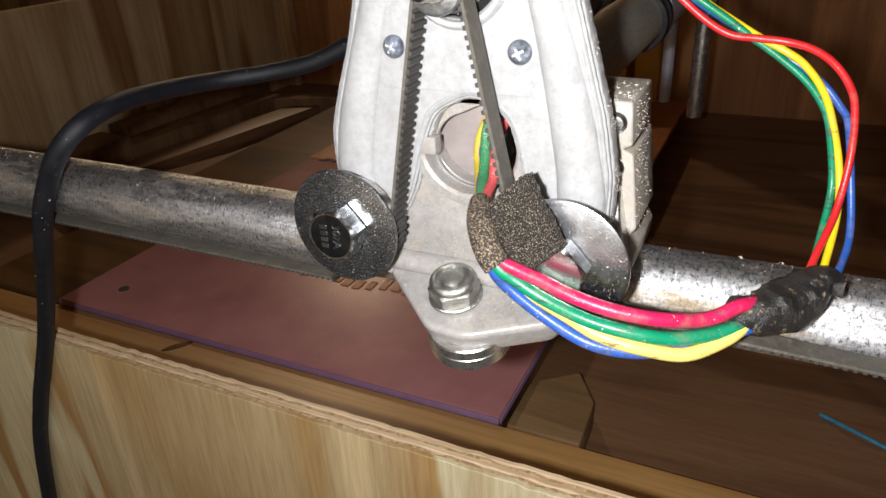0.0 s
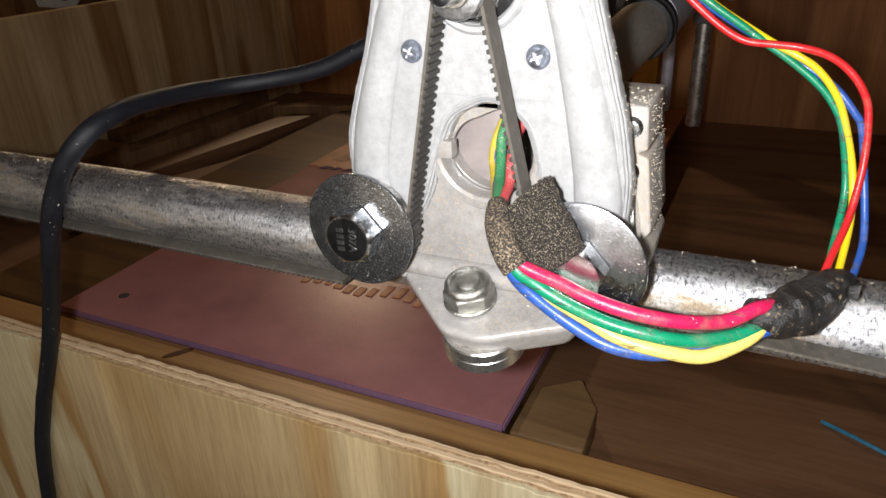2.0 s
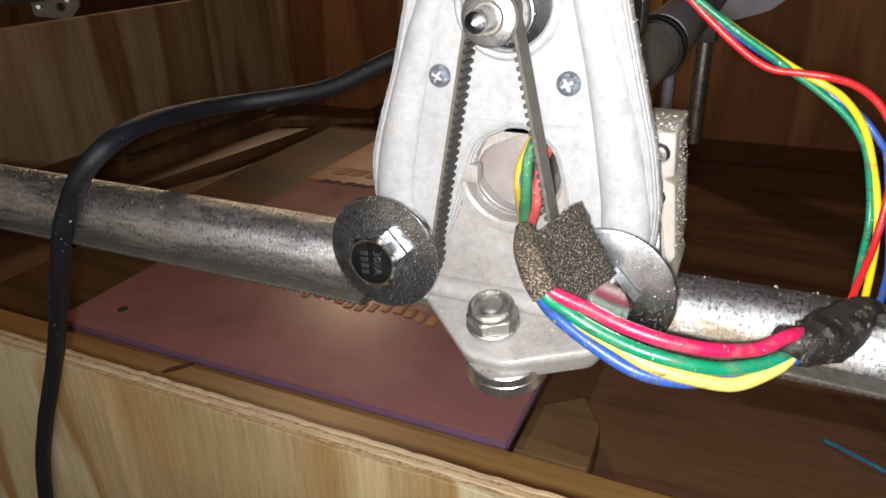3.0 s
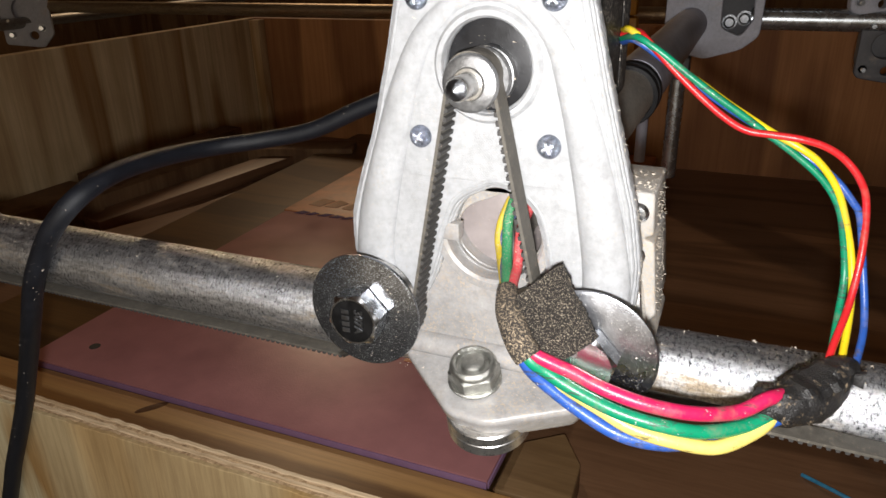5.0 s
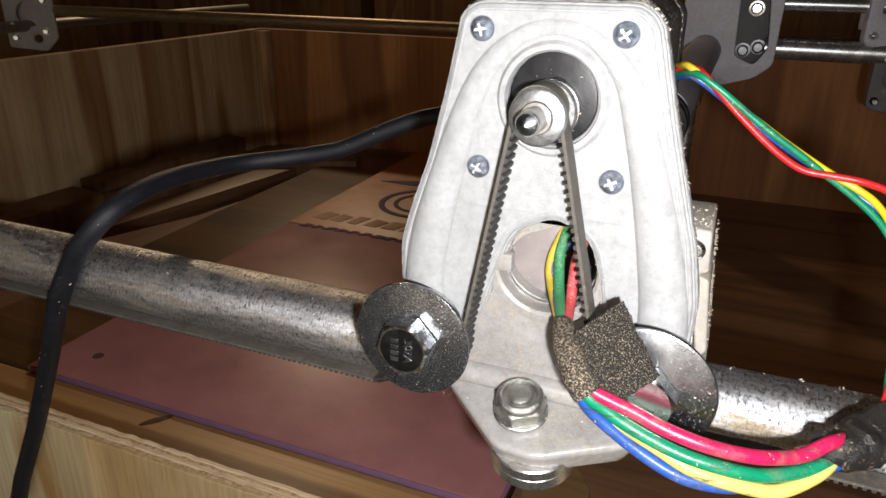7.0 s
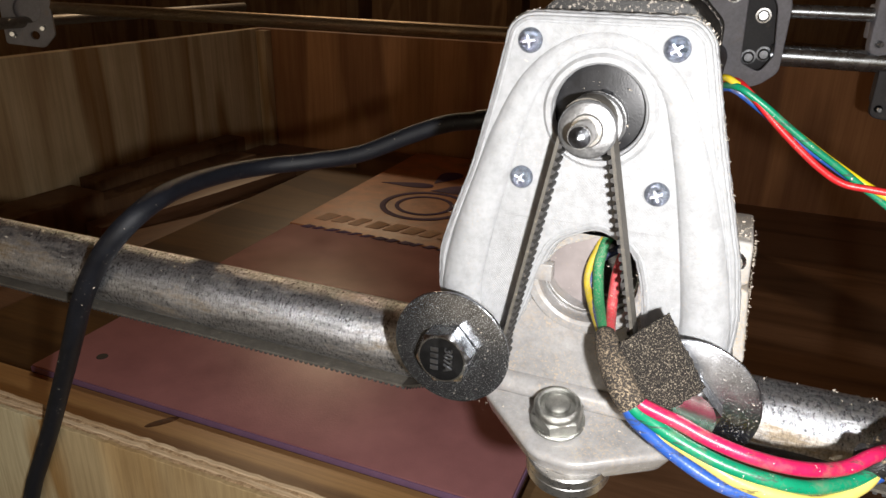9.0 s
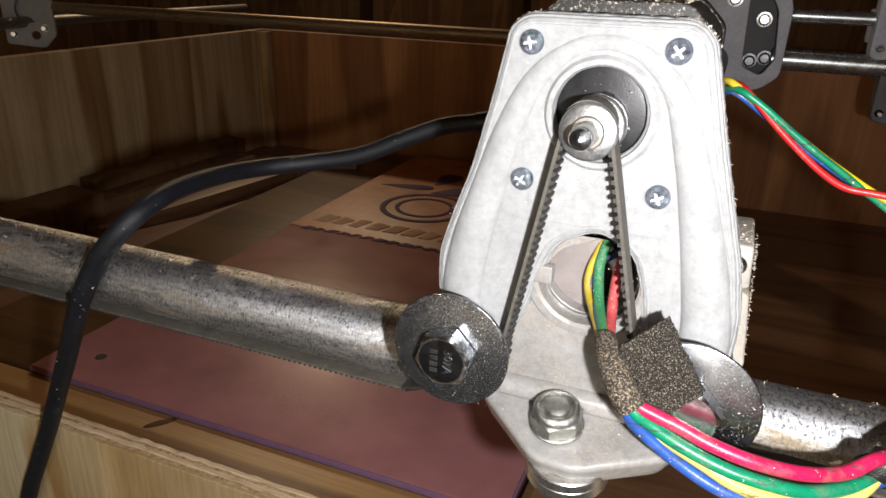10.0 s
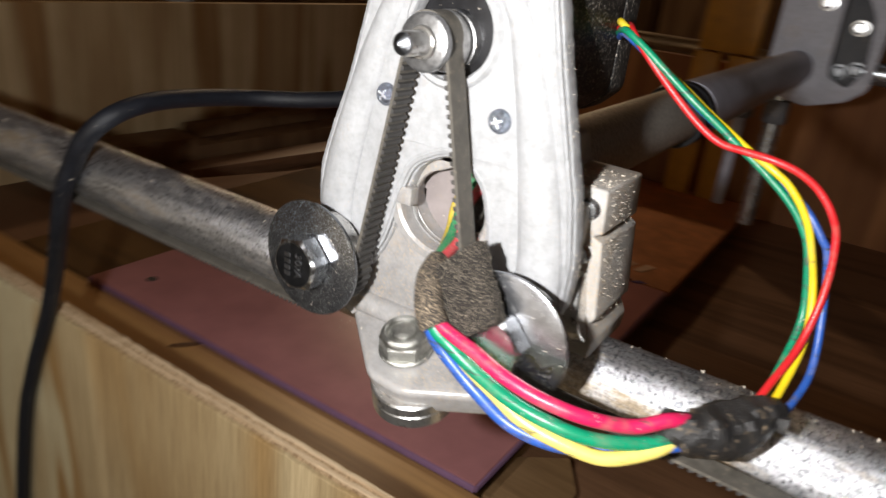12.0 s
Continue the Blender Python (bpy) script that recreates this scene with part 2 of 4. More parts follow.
DULL_BOLT = plain("dull_galvanised_bolt", (0.46, 0.46, 0.43), 0.34, 0.95, 0.35, 420, 1.0, 0.0002, (0.40, 0.33, 0.25), (0.60, 0.72), 700)
BLACK_CAP = plain("black_anodised_metal", (0.018, 0.018, 0.02), 0.38, 0.3, 0.3, 300, 0.2)
MOTOR_BLACK = plain("dusty_black_motor_paint", (0.022, 0.021, 0.020), 0.5, 0.1, 0.3, 300, 0.4, 0.0004, (0.42, 0.37, 0.32), (0.55, 0.62), 1300)
CABLE_BLACK = plain("black_rubber_sheath", (0.009, 0.0105, 0.016), 0.52, 0.0, 0.3, 200, 0.5, 0.0004, (0.15, 0.145, 0.14), (0.70, 0.78), 420)
TAPE_BLACK = plain("black_electrical_tape", (0.022, 0.021, 0.021), 0.34, 0.0, 0.3, 250, 0.5, 0.0008, (0.30, 0.22, 0.14), (0.58, 0.66), 420)
SLEEVE = plain("dust_caked_sleeve", (0.030, 0.024, 0.020), 0.75, 0.0, 0.4, 200, 0.8, 0.0008, (0.40, 0.31, 0.21), (0.50, 0.60), 2000, fine=2400)
FELT = plain("dust_caked_foam", (0.028, 0.022, 0.018), 0.95, 0.0, 0.5, 900, 1.0, 0.0014, (0.58, 0.49, 0.37), (0.55, 0.60), 2900, fine=3000)
BELT = plain("dusty_rubber_belt", (0.10, 0.09, 0.075), 0.65, 0.0, 0.3, 350, 0.4, 0.0003, (0.30, 0.24, 0.17), (0.58, 0.74), 700)
BELT_TOOTH = plain("dark_rubber_teeth", (0.045, 0.042, 0.04), 0.65, 0.0, 0.3, 700, 0.3, 0.0003, (0.28, 0.22, 0.16), (0.62, 0.72), 1500)
RED = insulation("red_wire_insulation", (0.58, 0.018, 0.022), 0.62)
PINKRED = insulation("crimson_wire_insulation", (0.56, 0.014, 0.085), 0.60)
GREEN = insulation("green_wire_insulation", (0.004, 0.235, 0.115))
YELLOW = insulation("yellow_wire_insulation", (0.78, 0.63, 0.16), 0.58)
YELLOW_LEAD = insulation("bright_yellow_insulation", (0.78, 0.58, 0.015), 0.63)
BLUE = insulation("blue_wire_insulation", (0.025, 0.092, 0.38))
CHIP = plain("pale_wood_chip", (0.68, 0.60, 0.50), 0.85, 0, 0.2, 900, 0.0)
FOAM = plain("pink_foam_board", (0.55, 0.243, 0.25), 0.34, 0, 0.18, 20, 0.25, 0.0006, fine=700)
FOAM_EDGE = plain("lilac_foam_board_edge", (0.34, 0.20, 0.36), 0.8, 0, 0.15, 60, 0.3, 0.0006)
INK = plain("purple_ink", (0.10, 0.04, 0.16), 0.7, 0, 0.3, 150, 0.0)
PALE_INK = plain("pale_print", (0.78, 0.50, 0.33), 0.7, 0, 0.2, 150, 0.0)
CARD = plain("brown_card_facing", (0.70, 0.295, 0.13), 0.42, 0, 0.32, 30, 0.2, 0.0005)
PLY_FACE = timber("plywood_face", (0.70, 0.625, 0.41), (0.44, 0.265, 0.095), (12, 12, 1.7), (420, 420, 22), (0, 13, 0), 1.0, 0.48, 0.525, 0.72, 0.5)
PLY_LAYER = timber("plywood_layer_long", (0.78, 0.60, 0.39), (0.60, 0.42, 0.24), (8, 200, 200), (60, 900, 900), (0, 0, 0), 1.0, 0.4, 0.6, 0.85, 0.5)
PLY_LAYER_B = timber("plywood_layer_cross", (0.62, 0.44, 0.26), (0.40, 0.26, 0.14), (300, 200, 200), (900, 900, 600), (0, 0, 0), 1.0, 0.4, 0.6, 0.9, 0.6)
PLY_WALL = timber("plywood_wall", (0.76, 0.59, 0.34), (0.40, 0.22, 0.08), (9, 9, 1.3), (160, 160, 6), (0, 5, 0), 1.0, 0.42, 0.55, 0.75, 0.45)
BACK_WALL = timber("reddish_plywood_wall", (0.52, 0.235, 0.085), (0.29, 0.115, 0.038), (8, 8, 1.2), (160, 160, 6), (0, 4, 0), 1.0, 0.42, 0.55, 0.7, 0.4)
PINE = timber("pine_board", (0.68, 0.40, 0.15), (0.52, 0.26, 0.08), (1.4, 22, 22), (10, 300, 300), (0, 0, 3), 1.0, 0.42, 0.58, 0.42, 0.4)
BED = timber("brown_work_bed", (0.28, 0.15, 0.08), (0.16, 0.08, 0.04), (2, 16, 16), (20, 260, 260), (0, 0, 0), 1.0, 0.42, 0.58, 0.5, 0.4)
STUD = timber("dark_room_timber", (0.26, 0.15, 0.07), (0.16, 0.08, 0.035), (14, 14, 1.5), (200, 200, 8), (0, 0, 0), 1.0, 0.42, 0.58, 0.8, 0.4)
CONCRETE = plain("concrete_floor", (0.22, 0.21, 0.19), 0.85, 0, 0.25, 6, 0.3, 0.002, fine=200)
DUSTY_WIRE = [plain("dusty_" + n, c, 0.6, 0, 0.25, 300, 0.3, 0.0003, (0.34, 0.28, 0.22), (0.52, 0.66), 2200) for n, c in (("yellow_wire", (0.50, 0.37, 0.02)), ("blue_wire", (0.05, 0.08, 0.22)), ("green_wire", (0.02, 0.21, 0.08)), ("red_wire", (0.50, 0.05, 0.06)))]
YELLOW_PAINT = plain("yellow_plastic_clamp", (0.55, 0.26, 0.02), 0.5, 0, 0.2, 40, 0.1)


def conduit_metal(name, colour, rough, grime, worn=(0.40, 0.62)):
    """Galvanised tube: mottled zinc, dark scuffs drawn out along it, and hard-edged patches of brown grime."""
    m, nt, b = shader(name)
    streak = spread(nt, 1.0, (70, 420, 420), detail=6, rough=0.75)
    patch = spread(nt, 34.0, (0.45, 1.7, 1.7), detail=7, rough=0.72)
    spang = spread(nt, 1150.0, (1.0, 0.55, 0.55), detail=6, rough=0.8)
    col = ramp(nt, streak, [(0.38, tuple(c * 0.58 for c in colour)), (0.56, colour)])
    col = mixed(nt, 0.9, col, ramp(nt, spang, [(0.42, (0.40, 0.42, 0.46)), (0.53, (1, 1, 1))]), "MULTIPLY")
    mask = ramp(nt, patch, [(worn[0], (0, 0, 0)), (worn[1], (1, 1, 1))])
    dirty = mixed(nt, ramp(nt, spang, [(0.40, (0, 0, 0)), (0.60, (1, 1, 1))]), tuple(g * 0.55 for g in grime), grime)
    col = mixed(nt, mask, col, dirty)
    wire_up(nt, col, b.inputs["Base Color"])
    wire_up(nt, mixed(nt, mask, mixed(nt, spang, (rough - 0.08,) * 3, (rough + 0.14,) * 3), (0.46,) * 3), b.inputs["Roughness"])
    wire_up(nt, mixed(nt, mask, (0.92,) * 3, (0.55,) * 3), b.inputs["Metallic"])
    relief(nt, b, mixed(nt, 0.6, streak, spang), 1.0, 0.0005)
    return m


TUBE_METAL = conduit_metal("galvanised_conduit", (0.90, 0.91, 0.94), 0.26, (0.46, 0.37, 0.265), (0.51, 0.62))
# rear rail: aged zinc with the warm room's reflection tinted into its colour
TUBE_BROWN = conduit_metal("warm_tinted_conduit", (0.62, 0.46, 0.28), 0.36, (0.40, 0.30, 0.20))
TUBE_DUSTED = conduit_metal("dust_coated_conduit", (0.66, 0.65, 0.64), 0.42, (0.60, 0.555, 0.49), (0.20, 0.40))
TUBE_COLD = plain("cold_bright_conduit", (0.50, 0.54, 0.58), 0.27, 0.9, 0.3, 120, 0.2, 0.0003)
TUBE_FAR = conduit_metal("dull_conduit", (0.60, 0.59, 0.57), 0.40, (0.42, 0.39, 0.35))

mm = 0.001
BACK = -0.0195  # where the carriage stands along its rail

# ================= the box and the room =================
FX, WALL_Y, BED_Z, WALL_TOP = -0.775 + BACK, 0.965, -0.300, -0.087
PY, PZ, PT = 0.0262, -0.1700, 0.0102  # outer face, top and thickness of the near plywood side


def ragged_layer(x0, x1, y0, y1, z0, z1, rough, seed):
    """One veneer of the plywood side, with a sawn and splintered top."""
    rng = random.Random(seed)
    n = 420
    bm = bmesh.new()
    rows = []
    for i in range(n + 1):
        x = x0 + (x1 - x0) * i / n
        up = z1 + rough * (noise.noise((x * 160, seed * 7.0, 0)) * 0.7 + (rng.random() - 0.5) * 0.8)
        dy = rough * 0.25 * (rng.random() - 0.5)
        rows.append([bm.verts.new(p) for p in ((x, y0, z0), (x, y0, up - 0.0003), (x, y0 + 0.0003 + dy, up), (x, y1 - 0.0002, up), (x, y1, z0))])
    for a, b in zip(rows, rows[1:]):
        for k in range(4):
            bm.faces.new((a[k], b[k], b[k + 1], a[k + 1]))
        bm.faces.new((a[4], b[4], b[0], a[0]))
    bm.faces.new(rows[0][::-1])
    bm.faces.new(rows[-1])
    return bm


wall_front = thing("wall_front", "pale plywood side panel with sawn layered top edge", "plywood panel", kind="structure")
cuts = [0, 0.0022, 0.0040, 0.0063, 0.0081, PT]
for k in range(5):
    mat = PLY_FACE if k == 0 else (PLY_LAYER if k % 2 == 0 else PLY_LAYER_B)
    low = -0.0004 if k % 2 else 0.0
    part("plywood_layer", ragged_layer(-0.9, 1.0, PY + cuts[k], PY + cuts[k + 1], -0.62, PZ + low, 0.0009 if k % 2 == 0 else 0.0014, k), mat, wall_front,
         "banded plywood face veneer" if k == 0 else "")

floor = tagged(part("floor", boxed((-0.9, PY + PT + 0.001, BED_Z - 0.03), (1.0, WALL_Y, BED_Z)), BED), "brown wooden bed of the machine", "work bed", kind="structure")
wall_back = tagged(part("wall_back", boxed((FX - 0.018, WALL_Y, -0.62), (1.0, WALL_Y + 0.018, WALL_TOP), 0.001), BACK_WALL), "reddish plywood wall at the back of the box", "plywood panel", kind="structure")
wall_west = tagged(part("wall_west", boxed((FX - 0.018, PY + PT + 0.002, -0.62), (FX, WALL_Y - 0.002, WALL_TOP), 0.001), PLY_WALL), "banded plywood wall in a dim box", "plywood panel", kind="structure")
part("corner_batten", boxed((FX + 0.002, WALL_Y - 0.022, BED_Z), (FX + 0.022, WALL_Y - 0.002, WALL_TOP - 0.002), 0.001), PLY_WALL, wall_back)
wall_east = tagged(part("wall_east", boxed((1.002, PY, -0.62), (1.02, WALL_Y, WALL_TOP), 0.001), BACK_WALL), "plywood wall closing the box", "plywood panel", kind="structure")
ground = tagged(part("ground", boxed((-3, -3, -1.15), (3, 3, -1.1)), CONCRETE), "grey concrete workshop floor", "floor", kind="structure")
# ceiling and outer walls are added to close the room, mostly out of view
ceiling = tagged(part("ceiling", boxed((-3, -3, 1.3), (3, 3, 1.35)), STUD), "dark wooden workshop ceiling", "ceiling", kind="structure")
# unseen south pieces and lintel leave a gap that lets world light in
for nm, lo, hi in (("wall_north", (-3, 2.9, -1.1), (3, 3, 1.3)), ("wall_south_added", (-3, -3, -1.1), (-1.7, -2.9, 1.3)), ("wall_south_east_added", (1.7, -3, -1.1), (3, -2.9, 1.3)), ("wall_lintel_added", (-1.7, -3, 1.0), (1.7, -2.9, 1.3)),
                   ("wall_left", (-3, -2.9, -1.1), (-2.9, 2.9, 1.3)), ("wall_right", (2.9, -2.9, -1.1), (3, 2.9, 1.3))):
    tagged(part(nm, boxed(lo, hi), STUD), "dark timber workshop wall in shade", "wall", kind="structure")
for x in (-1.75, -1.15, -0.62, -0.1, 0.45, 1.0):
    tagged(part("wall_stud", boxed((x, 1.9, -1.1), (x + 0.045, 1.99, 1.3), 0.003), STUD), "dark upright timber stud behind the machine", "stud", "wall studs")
part("bench_leg", boxed((-0.85, 0.1, -1.1), (-0.77, 0.18, -0.622), 0.002), STUD, wall_front)

# ---- what lies on the bed ----
SZ = -0.272
sheet = thing("foam_sheet", "flat pink foam sheet lying on the machine bed", "foam sheet")
sx0, sx1, sy0, sy1 = -0.434 + BACK, -0.0385 + BACK, 0.1685, 0.532
bm = bmesh.new()
box(bm, (sx0, sy0, SZ - 0.006), (sx1, sy1, SZ), 0.0010)
part("board", bm, FOAM, sheet)
part("front_edge", boxed((sx0, sy0 - 0.0012, SZ - 0.0058), (sx1, sy0 - 0.0002, SZ - 0.0010), 0.0003), FOAM_EDGE, sheet, "lilac cut edge of the sheet")
part("side_edge", boxed((sx1 + 0.0002, sy0, SZ - 0.0058), (sx1 + 0.0012, sy1, SZ - 0.0010), 0.0003), FOAM_EDGE, sheet, "lilac cut edge of the sheet")
part("hole", lathed([(0, 0.0004), (0.0042, 0.0004), (0.0046, 0.0)], 20, Matrix.Translation((-0.3935 + BACK, 0.2005, SZ))), BELT_TOOTH, sheet, "small dark drilled spot")
# rough engraved lettering, too worn to be read
rng = random.Random(4)
for k in range(12):
    x, y = -0.265 + BACK + 0.011 * k, 0.275 + 0.004 * math.sin(k)
    part("engraved_mark", boxed((x, y, SZ + 0.0003), (x + 0.006 + 0.002 * rng.random(), y + 0.012 + 0.006 * rng.random(), SZ + 0.0009), 0.0003), CARD, sheet)

rear_sheet = thing("printed_sheet", "brown sheet with purple and pale printing on the bed", "printed sheet")
part("board", boxed((sx0 - 0.004, 0.535, SZ - 0.006), (sx1 + 0.003, 0.922, SZ), 0.0012), CARD, rear_sheet)
FLAT = Matrix.Translation((0, 0, SZ + 0.0007)) @ Matrix.Rotation(radians(-90), 4, "X")
tx, ty = -0.313 + BACK, 0.667
for r0, r1 in ((0.060, 0.052), (0.040, 0.034)):
    part("print_ring", slab([circle(tx, ty, r0, 48), circle(tx, ty, r1, 48)], 0, 0.0005, 0.0001, 1, FLAT), INK, rear_sheet, "purple printed ring")


def leaf(x, y, l, w, turn):
    c, s = math.cos(radians(turn)), math.sin(radians(turn))
    pts = [(l * math.cos(a), w * math.sin(a) * (1.2 + math.cos(a))) for a in [2 * math.pi * k / 20 for k in range(20)]]
    return [(x + BACK + c * p - s * q, y + s * p + c * q) for p, q in pts]


for x, y, l, w, a in ((-0.375, 0.745, 0.040, 0.008, 10), (-0.335, 0.80, 0.034, 0.012, 80), (-0.20, 0.76, 0.045, 0.009, 160), (-0.305, 0.745, 0.030, 0.014, 30), (-0.24, 0.84, 0.03, 0.008, 5)):
    part("print_patch", slab([leaf(x, y, l, w, a)], 0, 0.0005, 0.0001, 1, FLAT), INK, rear_sheet, "purple printed shape")
for y, h, ink, n0 in ((0.560, 0.026, PALE_INK, 15), (0.528, 0.010, INK, 22)):
    x = -0.418 + BACK
    for k in range(n0):
        w = rng.uniform(0.35, 0.8) * 0.36 / n0
        q = [(x, y), (x + w, y + rng.uniform(-1, 1) * 0.002), (x + w + 0.008, y + h * rng.uniform(0.7, 1.0)), (x + 0.007, y + h)]
        part("print_bar", slab([q], 0, 0.0005, 0.0001, 1, FLAT), ink, rear_sheet)
        x += 0.36 / n0

board = thing("pine_board", "knotty pine board along the front of the bed", "board")
part("plank", boxed((-0.9, PY + PT + 0.006, SZ - 0.026), (0.62, 0.1668, SZ - 0.005), 0.0015), PINE, board)
KNOT = plain("dark_knot", (0.13, 0.055, 0.02), 0.6, 0, 0.4, 200, 0.3)
for x, y, rx, ry in ((-0.292, 0.157, 0.012, 0.0035), (-0.10, 0.12, 0.006, 0.004), (-0.56, 0.14, 0.010, 0.004)):
    part("knot", lathed([(0, 0.0006), (0.7, 0.0006), (1.0, 0.0)], 22, Matrix.Translation((x + BACK, y, SZ - 0.005)) @ Matrix.Rotation(radians(52), 4, "Z") @ Matrix.Diagonal((rx, ry, 1, 1))), KNOT, board, "dark knot in the wood")
# dark brown board, with the rail's shade put into its tone
SCRAP = timber("rail_shaded_board", (0.21, 0.115, 0.04), (0.10, 0.05, 0.018), (2.2, 14, 14), (20, 300, 300), (0, 0, 0), 1.0, 0.42, 0.58, 0.36, 0.5)
BLOCK_WOOD = timber("dull_wood_block", (0.34, 0.215, 0.10), (0.25, 0.15, 0.065), (3, 24, 24), (20, 300, 300), (0, 0, 0), 1.0, 0.42, 0.58, 0.6, 0.4)
scrap = thing("wood_block", "short pale wood block beside the foam sheet", "wood block")
plan = rounded([(sx1 + 0.003, 0.172), (sx1 + 0.003, 0.2185), (-0.0272, 0.2405), (-0.0101, 0.2126), (-0.0085, 0.172)], 0.002, 2)
part("block", slab([plan], BED_Z, SZ - 0.008, 0.001, 2, Matrix.Rotation(radians(-90), 4, "X") @ Matrix.Diagonal((1, -1, 1, 1))), BLOCK_WOOD, scrap)
under = thing("support_board", "brown board lying under the sheets", "board")
part("plank", boxed((sx0 - 0.12, 0.1700, BED_Z), (sx1 - 0.004, 0.93, SZ - 0.0062), 0.001), SCRAP, under)

snip = tagged(part("wire_offcut", tubed(glide([(0.1224, 0.2783, BED_Z + 0.0015), (0.139, 0.268, BED_Z + 0.003), (0.160, 0.259, BED_Z + 0.0015)], 8), 0.0013, 8), plain("light_blue_insulation", (0.06, 0.32, 0.55), 0.4)),
              "short light blue wire offcut lying on the bed", "wire")

# a heap of timber offcuts along the west wall
for x, y, z, l, w, h, a in ((-0.70, 0.60, BED_Z, 0.34, 0.050, 0.035, 84), (-0.64, 0.62, BED_Z, 0.36, 0.045, 0.018, 80), (-0.735, 0.66, BED_Z, 0.30, 0.038, 0.050, 88), (-0.56, 0.52, BED_Z, 0.42, 0.06, 0.014, 68),
                         (-0.715, 0.40, BED_Z, 0.16, 0.06, 0.05, 86), (-0.60, 0.80, BED_Z, 0.2, 0.05, 0.03, 20)):
    m = Matrix.Translation((x + BACK, y, z)) @ Matrix.Rotation(radians(a), 4, "Z")
    off = thing("timber_offcut", "dim timber offcut lying in the box", "offcut", "timber offcuts")
    off.matrix_basis = m
    part("stick", boxed((-l / 2, -w / 2, 0), (l / 2, w / 2, h), 0.0015), BED if h < 0.03 else STUD, off)


# ================= rails =================
CY, CZ, CR = 0.0248, -0.0816, 0.0115


def pipe(name, a, b, r, material, label, inner=0.85):
    a, b = Vector(a), Vector(b)
    q = (b - a).to_track_quat("Z", "Y").to_matrix().to_4x4()
    l = (b - a).length
    t = thing(name, label, "metal tube")
    t.matrix_basis = Matrix.Translation(a) @ q
    n = 24
    prof = [(r * inner, 0), (r - 0.0006, 0), (r, 0.0006)] + [(r, l * k / n) for k in range(1, n)] + [(r, l - 0.0006), (r - 0.0006, l), (r * inner, l), (r * inner, 0)]
    # the tube is built along x of the texture, so that scuffs run along it
    ob = part("tube", lathed([(q0, h) for q0, h in prof], 48, Matrix.Rotation(radians(90), 4, "Y")), material, t)
    ob.matrix_basis = Matrix.Rotation(radians(-90), 4, "Y")
    return t


pipe("rail_tube", (-0.80, CY, CZ), (0.62, CY, CZ), CR, TUBE_METAL, "scuffed galvanised conduit rail carrying the carriage")
pipe("gantry_tube", (0.0048, 0.0142, -0.0378), (0.0048, 0.523, -0.0378), 0.0117, TUBE_DUSTED, "dusty conduit tube running back across the box", 0.90)
pipe("rear_rail", (-1.45 + BACK, 1.02, -0.077), (0.95, 1.02, -0.077), 0.0117, TUBE_BROWN, "conduit rail along the back of the box")
pipe("side_rail", (-1.41 + BACK, 0.86, -0.108), (-1.41 + BACK, 1.75, -0.108), 0.0117, TUBE_FAR, "dim conduit rail along the side of the box")
pipe("trolley_tube", (0.050, 0.512, 0.0005), (0.72, 0.512, -0.0010), 0.0055, TUBE_COLD, "thin dull tube running from the trolley into the dark")
pipe("trolley_tube", (0.050, 0.512, -0.0345), (0.72, 0.512, -0.0375), 0.0086, TUBE_COLD, "dull conduit tube running from the trolley into the dark")

LINER = plain("dusty_bore_grey", (0.27, 0.235, 0.23), 0.5, 0, 0.15, 200, 0.2, 0.0002, (0.36, 0.29, 0.22), (0.60, 0.75), 500)
# added diffuse skin, so the inside of the metal tube reads less dark
liner = thing("added_tube_liner", "added dusty grey lining that brightens the open tube end", "tube liner")
part("lining", lathed([(10.6 * mm, 0.1385), (10.6 * mm, 0.138), (10.45 * mm, 0.137), (10.45 * mm, 0.0), (10.3 * mm, 0.0), (10.3 * mm, 0.1380), (10.6 * mm, 0.1385)], 48, Matrix.Translation((0.0042, 0.153, -0.0380)) @ OUT), LINER, liner)

# corner bracket of the frame and the brackets on the far tubes
def far_bracket(at, turn, size, label, body=FARPLASTIC):
    t = thing("rail_bracket", label, "bracket", "rail brackets")
    t.matrix_basis = Matrix.Translation(at) @ Matrix.Rotation(radians(turn), 4, "Z")
    s = size
    out = rounded([(-0.5 * s, -0.62 * s), (0.25 * s, -0.72 * s), (0.5 * s, -0.45 * s), (0.5 * s, 0.55 * s), (0.2 * s, 0.8 * s), (-0.5 * s, 0.7 * s)], 0.006)
    part("plate", slab([out, circle(0.02 * s, 0.08 * s, 0.27 * s), circle(0.1 * s, -0.45 * s, 0.09 * s, 16)], -0.005, 0.005, 0.001), body, t)
    part("clamp_block", boxed((-0.5 * s, 0.006, -0.35 * s), (0.34 * s, 0.006 + 0.26 * s, 0.35 * s), 0.003), body, t)
    for x, z in ((-0.3, 0.5), (0.32, 0.35), (0.28, -0.3), (-0.34, -0.42)):
        part("bolt", lathed([(0, 0.012), (0.05 * s, 0.012), (0.062 * s, 0.010), (0.062 * s, 0.005), (0.095 * s, 0.005), (0.095 * s, 0.003)], 6, Matrix.Translation((x * s, 0, z * s)) @ OUT), ZINC if body is FARPLASTIC else ZINC_DARK, t, "zinc bolt")
    return t


